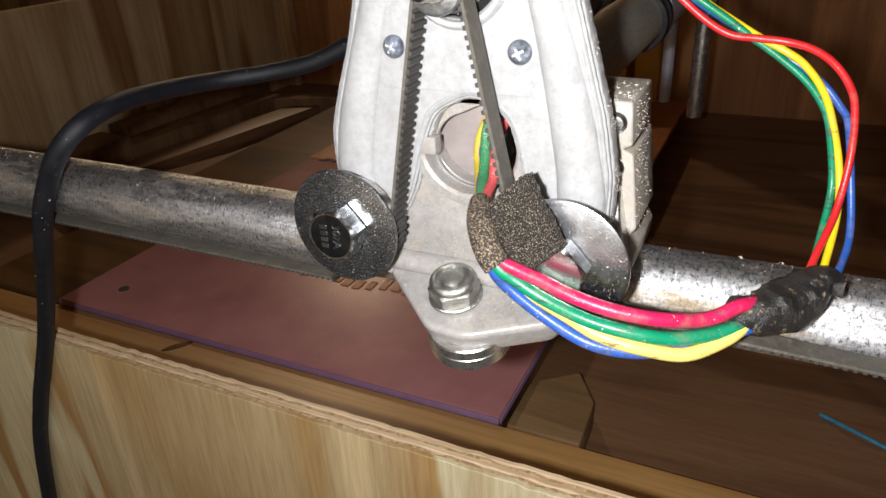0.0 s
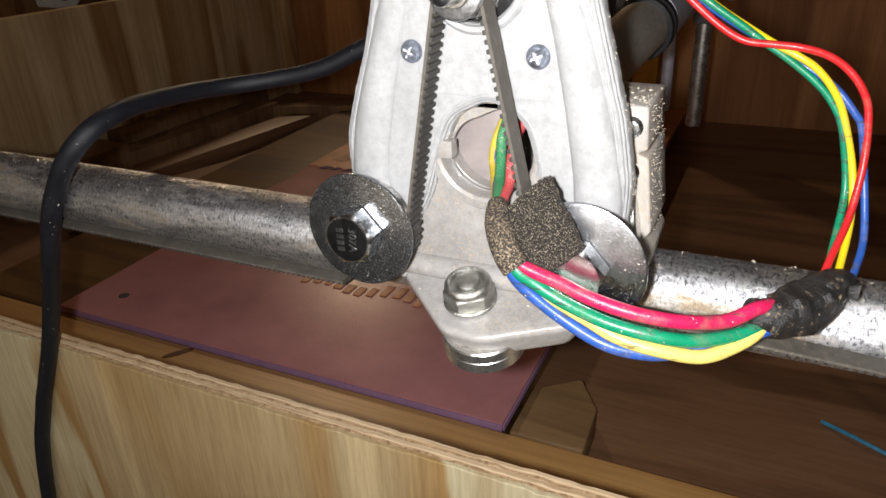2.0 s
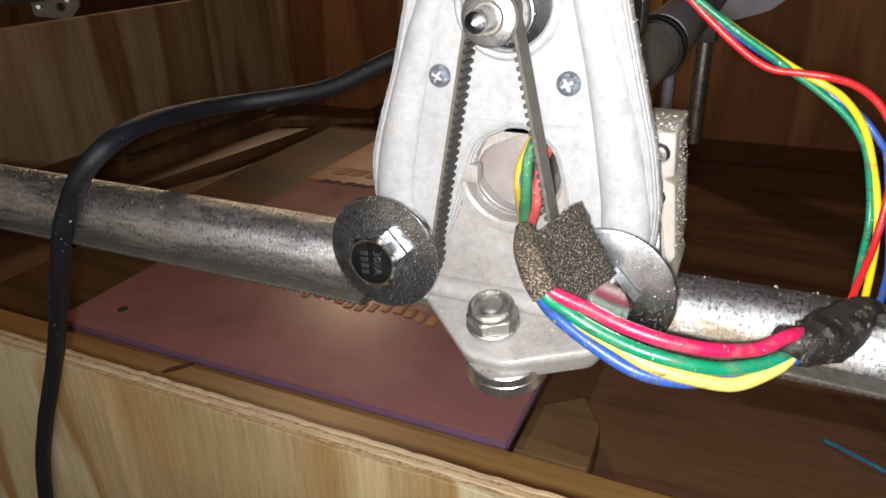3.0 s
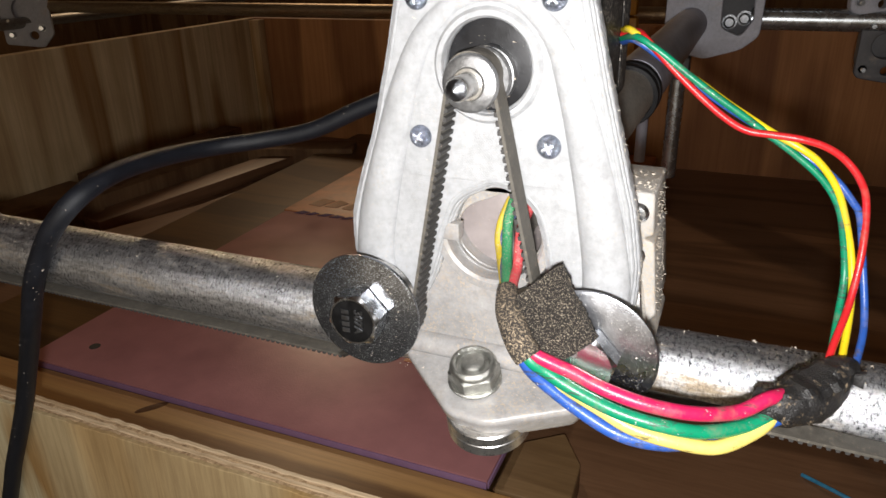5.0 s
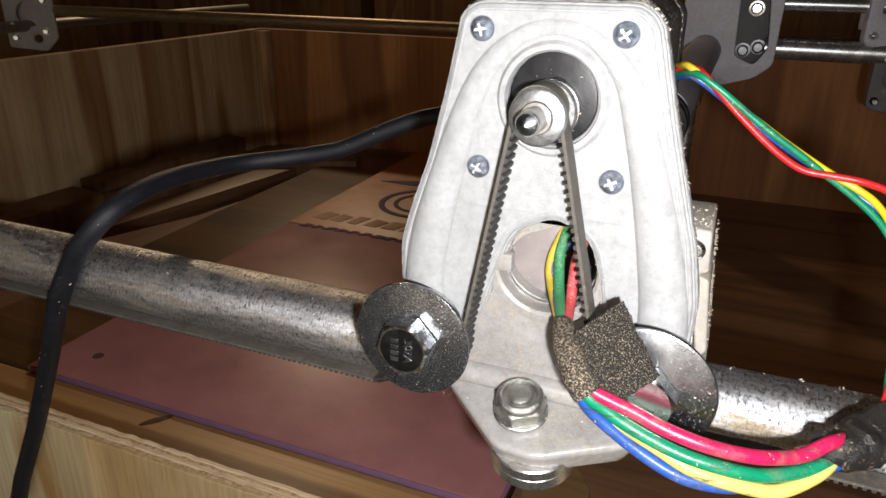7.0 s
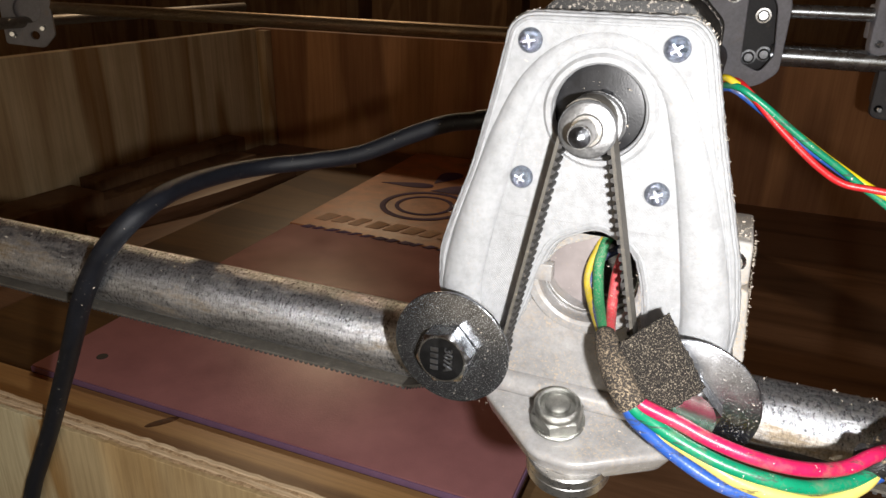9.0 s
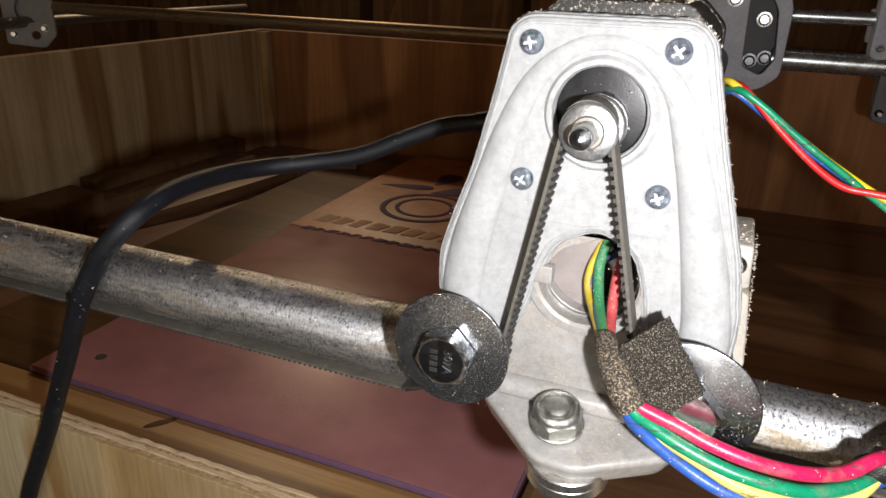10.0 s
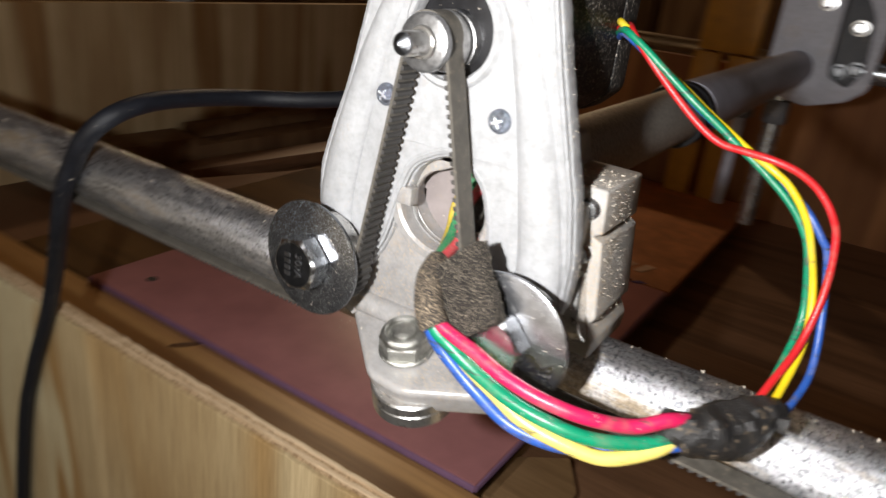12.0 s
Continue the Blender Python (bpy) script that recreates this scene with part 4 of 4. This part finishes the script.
part("bolt_end", lathed([(0, 9 * mm), (3.9 * mm, 9 * mm), (3.9 * mm, -0.4 * mm), (3.4 * mm, -1.0 * mm), (0, -1.0 * mm)], 24), ZINC, roll)

# ---- timing belt ----
belt = thing("timing_belt", "dusty toothed rubber belt over the pulley and along the rail", "timing belt")
PR, IR = 5.0, 11.2
YB0, YB1 = -8.4 * mm, -2.4 * mm


def arc(cx, cz, r, a0, a1, n):
    return [(cx + r * math.cos(radians(a0 + (a1 - a0) * k / n)), cz + r * math.sin(radians(a0 + (a1 - a0) * k / n))) for k in range(n + 1)]


def run(a, b, n):
    return [(a[0] + (b[0] - a[0]) * k / n, a[1] + (b[1] - a[1]) * k / n) for k in range(1, n)]


left_idler = arc(-28.0, -59.0, 12.2, -90, 10, 14)
over = arc(0, 0, 5.6, 190, -10, 16)
right_idler = arc(29.5, -58.5, 12.2, 170, 270, 14)
line = [(-620, -71.2)] + run((-620, -71.2), left_idler[0], 90) + left_idler + run(left_idler[-1], over[0], 12) + over + run(over[-1], right_idler[0], 12) + right_idler + run(right_idler[-1], (560, -70.7), 90) + [(560, -70.7)]
line = [Vector((x * mm, z * mm)) for x, z in line]


def slant(x):
    """How far the belt has turned in under the rail, 0 to 1, x metres along it."""
    return min(1.0, max(0.0, (-x - 0.031) / 0.022 if x < 0 else (x - 0.034) / 0.07))


def under_rail(x, y, z):
    f = slant(x)
    return (x, y + f * (24 if x < 0 else 16) * mm, z - f * (21.6 if x < 0 else 12.6) * mm)


bm = bmesh.new()
teeth = bmesh.new()
rows = []
for i, p in enumerate(line):
    t = (line[min(i + 1, len(line) - 1)] - line[max(i - 1, 0)]).normalized()
    n = Vector((t.y, -t.x))  # towards the toothed side
    a, b = p - n * 0.0, p + n * 0.75 * mm
    rows.append([bm.verts.new(under_rail(*q)) for q in ((a.x, YB0, a.y), (a.x, YB1, a.y), (b.x, YB1, b.y), (b.x, YB0, b.y))])
for a, b in zip(rows, rows[1:]):
    for k in range(4):
        bm.faces.new((a[k], b[k], b[(k + 1) % 4], a[(k + 1) % 4]))
bm.faces.new(rows[0])
bm.faces.new(rows[-1][::-1])
part("band", bm, BELT, belt)
run_len, nxt = 0.0, 0.0
for a, b in zip(line, line[1:]):
    l = (b - a).length
    t = (b - a).normalized()
    n = Vector((t.y, -t.x))
    while nxt < run_len + l:
        p = a + t * (nxt - run_len) + n * 0.7 * mm
        if abs(p.x) < 0.33:
            q = [p - t * 0.62 * mm, p - t * 0.42 * mm + n * 0.8 * mm, p + t * 0.42 * mm + n * 0.8 * mm, p + t * 0.62 * mm]
            f = [teeth.verts.new(under_rail(v.x, YB0 + 0.05 * mm, v.y)) for v in q]
            g = [teeth.verts.new(under_rail(v.x, YB1 - 0.05 * mm, v.y)) for v in q]
            teeth.faces.new(f)
            teeth.faces.new(g[::-1])
            for k in range(3):
                teeth.faces.new((f[k], g[k], g[k + 1], f[k + 1]))
        nxt += 2.0 * mm
    run_len += l
tagged(part("teeth", teeth, BELT_TOOTH, belt, "dark rubber teeth", 20), kind="stuff")

# ---- roller block behind the mount ----
block = thing("roller_block", "dusty translucent printed roller block behind the mount", "roller block")
part("body", slab([rounded(M([(-24, -21), (22, -21), (24, -28.3), (37.6, -28.5), (38.2, -39), (36.0, -40), (38.6, -41), (40.6, -60), (39.0, -62), (41, -66), (40.5, -71), (24, -70), (22, -52), (10, -51.5), (-8, -51.5), (-20, -62), (-30, -62)]), 0.8 * mm), circle(4.8 * mm, -37.8 * mm, 11.9 * mm, 40)], 14 * mm, 37 * mm, 0.7 * mm), DUSTY, block)
plug = [(0.5 * mm + 12.4 * mm * math.cos(a), -41.3 * mm + 12.4 * mm * math.sin(a)) for a in [radians(82 + 208 * k / 24) for k in range(25)]]
part("bore_plug", slab([plug], 12.2 * mm, 13.8 * mm, 0.3 * mm), LINER, block, "smooth pale wall inside the bore")
part("side_rib", boxed((31 * mm, 11 * mm, -66 * mm), (34.5 * mm, 30 * mm, -32 * mm), 0.8 * mm), DUSTY, block)
part("bearing_ring", lathed([(6 * mm, 0), (10.5 * mm, 0), (11 * mm, 0.4 * mm), (11 * mm, 6.6 * mm), (10.5 * mm, 7 * mm), (6 * mm, 7 * mm), (6 * mm, 0)], 40, Matrix.Translation((31 * mm, 20 * mm, -59 * mm)) @ Matrix.Rotation(radians(80), 4, "Y")), STEEL, block, "steel bearing set in the block")
for z in (-33.5, -44.5):
    part("screw", lathed([(0, 1.6 * mm), (1.8 * mm, 1.4 * mm), (2.6 * mm, 0.6 * mm), (2.7 * mm, 0)], 20, Matrix.Translation((34.2 * mm, 14 * mm, z * mm)) @ OUT), ZINC, block, "small bright screw")

# ---- foam pad over the right idler ----
pad = thing("foam_pad", "square dust-caked foam pad stuck against the bolt", "foam pad")
c = Vector((22.3 * mm, -16.2 * mm, -48.3 * mm))
pad.matrix_basis = Matrix.Translation(c) @ Matrix.Rotation(radians(-46), 4, "Y") @ Matrix.Rotation(radians(-18), 4, "X") @ Matrix.Scale(0.91, 4)
bm = boxed((-6.4 * mm, -1.8 * mm, -9.6 * mm), (6.6 * mm, 1.8 * mm, 9.0 * mm))
bmesh.ops.subdivide_edges(bm, edges=bm.edges[:], cuts=26, use_grid_fill=True)
for v in bm.verts:
    v.co += Vector((noise.noise(v.co * 900), noise.noise(v.co * 900 + Vector((9, 0, 0))) * 1.2, noise.noise(v.co * 900 + Vector((0, 9, 0))))) * 0.55 * mm
    v.co.y += 0.9 * mm * math.sin(v.co.x * 160)
    v.co.x += 0.16 * v.co.z
part("pad", bm, FELT, pad, "", 80)

# ---- wires ----
def P(*pts):
    return [(x * mm, y * mm, z * mm) for x, y, z in pts]


lower = thing("extension_cable", "thick red, green, yellow and blue wires leaving a dusty sleeve", "wire bundle")
part("sleeve", tubed(glide(P((9.2, -9, -47.6), (11.2, -14, -48.8), (13.6, -18.2, -51.0), (16.2, -21, -53.8), (18.4, -21.8, -56.2)), 8), [(2.4 + 0.8 * min(1, i / 10)) * mm for i in range(33)], 18), SLEEVE, lower, "dust-caked brown sleeve")
part("red_wire", tubed(glide(P((15, -19.5, -52), (18.9, -21.2, -55.2), (23.4, -21.4, -56.8), (28.4, -21.7, -58.0), (35, -22.5, -59.8), (43.6, -22.5, -61.4), (53, -20, -62.9), (61.2, -14, -64.4), (66.4, -10, -62.6), (70, -5.5, -63.4)), 7), 1.55 * mm, 14), PINKRED, lower, "crimson wire")
part("green_wire", tubed(glide(P((15, -19.5, -52.4), (18.4, -21.8, -56.4), (22.6, -21.4, -59.4), (29.3, -21.5, -62.6), (38.3, -22.5, -64.8), (46.9, -22, -66.1), (55.2, -19, -67.6), (64.0, -12.4, -68.0), (69.2, -7.4, -66.0), (73.5, -4, -65.5)), 7), 1.5 * mm, 14), GREEN, lower, "green wire")
part("yellow_wire", tubed(glide(P((15, -19, -52.8), (17.8, -20.4, -57), (22.5, -19.6, -61.4), (33.4, -21, -65.6), (41.4, -22, -68.4), (50.1, -21, -70.1), (58.3, -18, -71.3), (65.2, -12.4, -69.4), (69.2, -7.4, -67.2), (74, -3.5, -66)), 7), 1.55 * mm, 14), YELLOW, lower, "yellow wire")
part("blue_wire", tubed(glide(P((15, -19.5, -52.8), (17.2, -21.6, -57), (20.4, -21.0, -61.4), (29.5, -21, -67.4), (38.9, -21.8, -70.9), (47.5, -20, -72.2), (54.1, -16.8, -71.9), (59.5, -14, -70.6), (66.5, -10, -68.8), (74, -5, -66.5)), 7), 1.5 * mm, 14), BLUE, lower, "blue wire")
# the same wires inside the bore, on their way out
inner = thing("bore_wires", "dusty coloured wires passing through the bore", "wire bundle")
for nm, r, pts, mtl in (
        ("yellow_wire", 1.05, ((14, 60, -36), (10, 24, -32.6), (4.4, 14.8, -31.5), (1.9, 11.0, -36.5), (0.9, 9.4, -42), (2.6, 5.6, -46), (7.6, -6, -48.6), (10.6, -13, -50)), DUSTY_WIRE[0]),
        ("blue_wire", 1.05, ((15, 60, -37), (11, 25, -34.6), (6.6, 15.8, -36), (2.6, 11.6, -38.5), (2.0, 9.6, -42), (3.2, 6.0, -46), (8.2, -7, -47.6), (10.8, -13, -49)), DUSTY_WIRE[1]),
        ("green_wire", 1.35, ((16, 60, -36), (11.5, 24, -31.5), (5.4, 14.4, -31.0), (3.4, 10.2, -36.5), (3.9, 7.2, -42), (5.8, 1.2, -46), (8.9, -8, -47.4), (11.2, -13, -49)), DUSTY_WIRE[2]),
        ("red_wire", 1.25, ((17, 60, -38), (12.5, 24, -33), (10.0, 11, -32), (8.8, 4, -36), (8.7, 1.4, -41), (8.9, -0.2, -45.6), (10.2, -8.6, -47.2), (12.0, -13, -49)), DUSTY_WIRE[3])):
    part(nm, tubed(glide(P(*pts), 7), r * mm, 12), mtl, inner)

leads = thing("motor_leads", "thin red, green, yellow and blue motor wires in a loop", "wire bundle")
part("red_wire", tubed(glide(P((23, 41, 4), (27.5, 35, 5.4), (31, 30, 3.6), (38, 30, -3.2), (44.1, 30, -8.6), (50, 30, -13.2), (55.2, 30, -15.9), (61, 29.5, -16.4), (66.6, 29, -16.8), (72, 29.5, -18.2), (76.6, 30, -21), (80.5, 30, -25.4), (82.8, 30, -31), (83.9, 28.5, -42.2), (82.8, 23, -53.5), (80.0, 14, -60.5), (78.6, 7.5, -64)), 6), 0.86 * mm, 12), RED, leads, "red wire")
part("green_wire", tubed(glide(P((23, 41, 3), (28, 31, 4.6), (34, 29.5, 1.4), (41, 30, -3.8), (47.8, 30.4, -8.6), (54, 31, -12.7), (59.6, 31.5, -16.6), (66, 31.5, -20.8), (72.4, 31, -25.8), (76.6, 30.5, -31), (79, 30, -37), (81.4, 28.5, -48.6), (80.8, 21, -58), (79.2, 8, -64.5)), 6), 0.86 * mm, 12), GREEN, leads, "green wire")
part("yellow_wire", tubed(glide(P((23, 42, 5), (26, 33, 6.0), (31, 32, 2.8), (36.5, 33, -1.6), (43, 33, -5.6), (50, 33, -10.2), (56, 33, -13.8), (61, 31.6, -16.4), (66.5, 30, -18.8), (71, 30, -21.6), (75.4, 30, -26.6), (78.4, 30, -32.6), (82.2, 29, -44.6), (83.4, 24, -55), (81.5, 8.5, -65)), 6), 0.86 * mm, 12), YELLOW_LEAD, leads, "yellow wire")
part("blue_wire", tubed(glide(P((23, 42, 2), (27, 34, 3.6), (33, 34, 0.0), (40, 34, -5), (50, 34.5, -11.5), (61, 34.5, -17.8), (70, 33, -22.6), (75.4, 31, -25.8), (80, 30, -30.8), (82.2, 30, -34.5), (84.6, 29, -45), (86.6, 22, -58), (84.2, 9, -64)), 6), 0.85 * mm, 12), BLUE, leads, "blue wire")

splice = thing("tape_splice", "crumpled black tape joining the wires on the rail", "tape splice")
path = glide(P((65.2, -8.6, -64.2), (68, -7, -65.4), (72, -3.6, -66.8), (76, 1.5, -66.2), (79.4, 6, -64.6), (82.4, 9, -63.0), (84.2, 10.6, -62.2)), 7)
tall = [2.6, 3.6, 5.4, 5.6, 4.6, 3.2, 1.6]
bm = bmesh.new()
rings = []
for i, q in enumerate(path):
    t = (path[min(i + 1, len(path) - 1)] - path[max(i - 1, 0)]).normalized()
    side = t.cross(Vector((0, 0, 1))).normalized()
    up = side.cross(t)
    u = i / (len(path) - 1) * (len(tall) - 1)
    k = min(int(u), len(tall) - 2)
    h = (tall[k] + (tall[k + 1] - tall[k]) * (u - k)) * mm
    w = 0.78 * h + 0.7 * mm
    ring = []
    for j in range(16):
        a = 2 * math.pi * j / 16
        d = Vector((math.cos(a), math.sin(a)))
        p = q + side * w * math.copysign(abs(d.x) ** 0.8, d.x) + up * h * math.copysign(abs(d.y) ** 0.8, d.y)
        f = 1.0 + 0.22 * noise.noise(p * 190) + 0.24 * (abs(noise.noise(p * 380)) - 0.3)
        ring.append(bm.verts.new(q + (p - q) * f))
    rings.append(ring)
for a, c in zip(rings, rings[1:]):
    for j in range(16):
        bm.faces.new((a[j], a[(j + 1) % 16], c[(j + 1) % 16], c[j]))
bm.faces.new(rings[0][::-1])
bm.faces.new(rings[-1])
part("wrap", bm, TAPE_BLACK, splice, "", 22)
bm = boxed((79 * mm, 6.0 * mm, -65.0 * mm), (86.2 * mm, 6.8 * mm, -61.8 * mm))
bmesh.ops.subdivide_edges(bm, edges=bm.edges[:], cuts=8, use_grid_fill=True)
for v in bm.verts:
    v.co += Vector((0.2, 1, 0.5)) * noise.noise(v.co * 300) * 1.4 * mm
part("tape_tail", bm, TAPE_BLACK, splice, "loose end of the tape")

# ---- black cable over the rail ----
power = thing("power_cable", "thick black rubber cable hanging over the rail and plywood", "cable")
CAB = [(-0.0496, 0.122, -0.0257), (-0.0695, 0.120, -0.0297), (-0.0827, 0.118, -0.0321), (-0.0997, 0.115, -0.0387), (-0.1192, 0.110, -0.0474), (-0.1395, 0.103, -0.0516), (-0.1547, 0.090, -0.0526),
       (-0.1597, 0.070, -0.0511), (-0.1581, 0.044, -0.0490), (-0.1559, 0.027, -0.0493), (-0.1564, 0.015, -0.0530), (-0.1629, 0.0095, -0.0615), (-0.1732, 0.0092, -0.0742), (-0.1815, 0.0092, -0.0872),
       (-0.1928, 0.012, -0.1053), (-0.2052, 0.016, -0.1233), (-0.2187, 0.020, -0.1430), (-0.2321, 0.0222, -0.1659), (-0.2444, 0.0222, -0.1887), (-0.2573, 0.0222, -0.2133), (-0.275, 0.0215, -0.26), (-0.31, 0.020, -0.40)]
cab_path = glide(CAB, 9)
part("sheath", tubed(cab_path, 3.75 * mm, 22), CABLE_BLACK, power)
part("sleeve_end", tubed(cab_path[0:10], 4.2 * mm, 20), BLACK_CAP, power, "shrink sleeve at the end")


# ================= wood dust =================
def crumbs(spots, seed, size=(0.15, 0.55)):
    rng = random.Random(seed)
    bm = bmesh.new()
    for p in spots:
        s = mm * (size[0] + (size[1] - size[0]) * rng.random() ** 2.5)
        vs = [bm.verts.new(Vector(p) + Vector((rng.gauss(0, 1) * 1.3, rng.gauss(0, 1), rng.gauss(0, 1) * 0.7)) * s * 0.6) for _ in range(4)]
        for a in ((0, 1, 2), (0, 2, 3), (0, 3, 1), (1, 3, 2)):
            bm.faces.new([vs[k] for k in a])
    return bm


rng = random.Random(11)
spots = []
for _ in range(900):  # along the rail
    a = radians(rng.gauss(100, 34))
    spots.append((rng.uniform(-0.45, 0.2), CY + (CR + 0.0001) * math.cos(a), CZ + (CR + 0.0001) * math.sin(a)))
tagged(part("rail_dust", crumbs(spots, 1), CHIP), "pale wood dust crumbs on the rail", "wood dust", kind="stuff")
spots = []
for _ in range(150):  # on the cable
    i = rng.randrange(8, len(cab_path) - 12)
    q, t = cab_path[i], (cab_path[i + 1] - cab_path[i - 1]).normalized()
    n = t.cross(Vector((0, 1, 0))).normalized()
    o = n.cross(t)
    if n.z + n.x < 0:
        n = -n
    if o.y > 0:
        o = -o
    a = rng.uniform(-0.6, 1.5)
    spots.append(q + t * rng.uniform(-1, 1) * 0.001 + (o * math.cos(a) + n * math.sin(a)) * 0.0038)
tagged(part("cable_dust", crumbs(spots, 2, (0.12, 0.45)), CHIP), "pale wood dust crumbs on the cable", "wood dust", kind="stuff")
spots = []
for i in range(1100):  # round the rim of the mount
    k = rng.randrange(len(outer_r))
    p = Vector(outer_r[k]).lerp(Vector(outer_r[(k + 1) % len(outer_r)]), rng.random())
    spots.append((p.x * 0.985 + rng.gauss(0, 0.12) * mm, rng.uniform(2.0, 3.4) * mm, p.y + (20 * mm - p.y) * 0.012 + rng.gauss(0, 0.12) * mm))
for i in range(260):
    z = rng.uniform(-50, 19)
    spots.append((rng.uniform(-1, 1) * (18 + (19 - z) * 0.2) * mm, -0.1 * mm, z * mm))
tagged(part("mount_dust", crumbs(spots, 3, (0.08, 0.4)), CHIP), "pale wood dust crumbs on the mount", "wood dust", kind="stuff")
spots = []
for cx, cz in ((-28.0, -59.0), (29.5, -58.5)):
    for _ in range(90):
        r, a = 15 * mm * math.sqrt(rng.uniform(0.26, 1)), rng.uniform(0, 2 * math.pi)
        spots.append((cx * mm + r * math.cos(a), -11.65 * mm, cz * mm + r * math.sin(a)))
for _ in range(160):
    spots.append((rng.uniform(-22, 24) * mm, rng.uniform(-8, 4) * mm, -77.2 * mm + 0.0))
tagged(part("washer_dust", crumbs(spots, 5, (0.06, 0.26)), CHIP), "fine wood dust on the washers and shelf", "wood dust", kind="stuff")
spots = [(rng.uniform(-11.5, 15.5) * mm, rng.uniform(7.5, 53) * mm, 24.55 * mm) for _ in range(2400)] + [(rng.uniform(26, 37.2) * mm, rng.uniform(14.5, 33) * mm, -28.35 * mm) for _ in range(300)] + [((38.4 + 2.0 * u + rng.gauss(0, 0.1)) * mm, rng.uniform(14.2, 33.5) * mm, (-41.2 - 18 * u) * mm) for u in [rng.random() for _ in range(30)]]
tagged(part("motor_dust", crumbs(spots, 4, (0.10, 0.48)), CHIP), "pale wood chips lying on the motor", "wood dust", kind="stuff")

# splinters and fluff clinging to the edges of the mount and block
def splinters(spots, seed, length=(0.25, 0.95)):
    rng = random.Random(seed)
    bm = bmesh.new()
    for p, out in spots:
        d = (Vector(out) + Vector((rng.gauss(0, 0.7), rng.gauss(0, 0.5), rng.gauss(0, 0.7)))).normalized()
        l = mm * (length[0] + (length[1] - length[0]) * rng.random() ** 2)
        s = d.orthogonal().normalized() * rng.uniform(0.025, 0.075) * mm
        n = d.cross(s)
        a = Vector(p) - d * 0.1 * mm
        bend = d * l * 0.5 + n * rng.uniform(-2, 2)
        rings = [[bm.verts.new(q + s * c + n * e) for c, e in ((1, -0.6), (-1, -0.6), (0, 1))] for q in (a, a + bend)]
        tip = bm.verts.new(a + d * l)
        for k in range(3):
            bm.faces.new((rings[0][k], rings[0][(k + 1) % 3], rings[1][(k + 1) % 3], rings[1][k]))
            bm.faces.new((rings[1][k], rings[1][(k + 1) % 3], tip))
        bm.faces.new(rings[0][::-1])
    return bm


spots = []
for _ in range(420):
    k = rng.randrange(len(outer_r))
    p = Vector(outer_r[k]).lerp(Vector(outer_r[(k + 1) % len(outer_r)]), rng.random())
    spots.append(((p.x, rng.uniform(2.3, 6.6) * mm, p.y), (p.x * 30, -0.2, (p.y + 0.02) * 18)))
for _ in range(260):
    u = rng.random()
    spots.append((((38.2 + 2.4 * u) * mm, rng.uniform(14.2, 30) * mm, (-29 - 34 * u) * mm), (1, -0.4, 0.1)))
for _ in range(120):
    spots.append(((rng.uniform(-10.5, 15) * mm, rng.uniform(7.6, 30) * mm, 24.5 * mm), (0, -0.2, 1)))
tagged(part("edge_fluff", splinters(spots, 21), CHIP), "pale wood splinters and fluff on the mount's edges", "wood dust", kind="stuff")
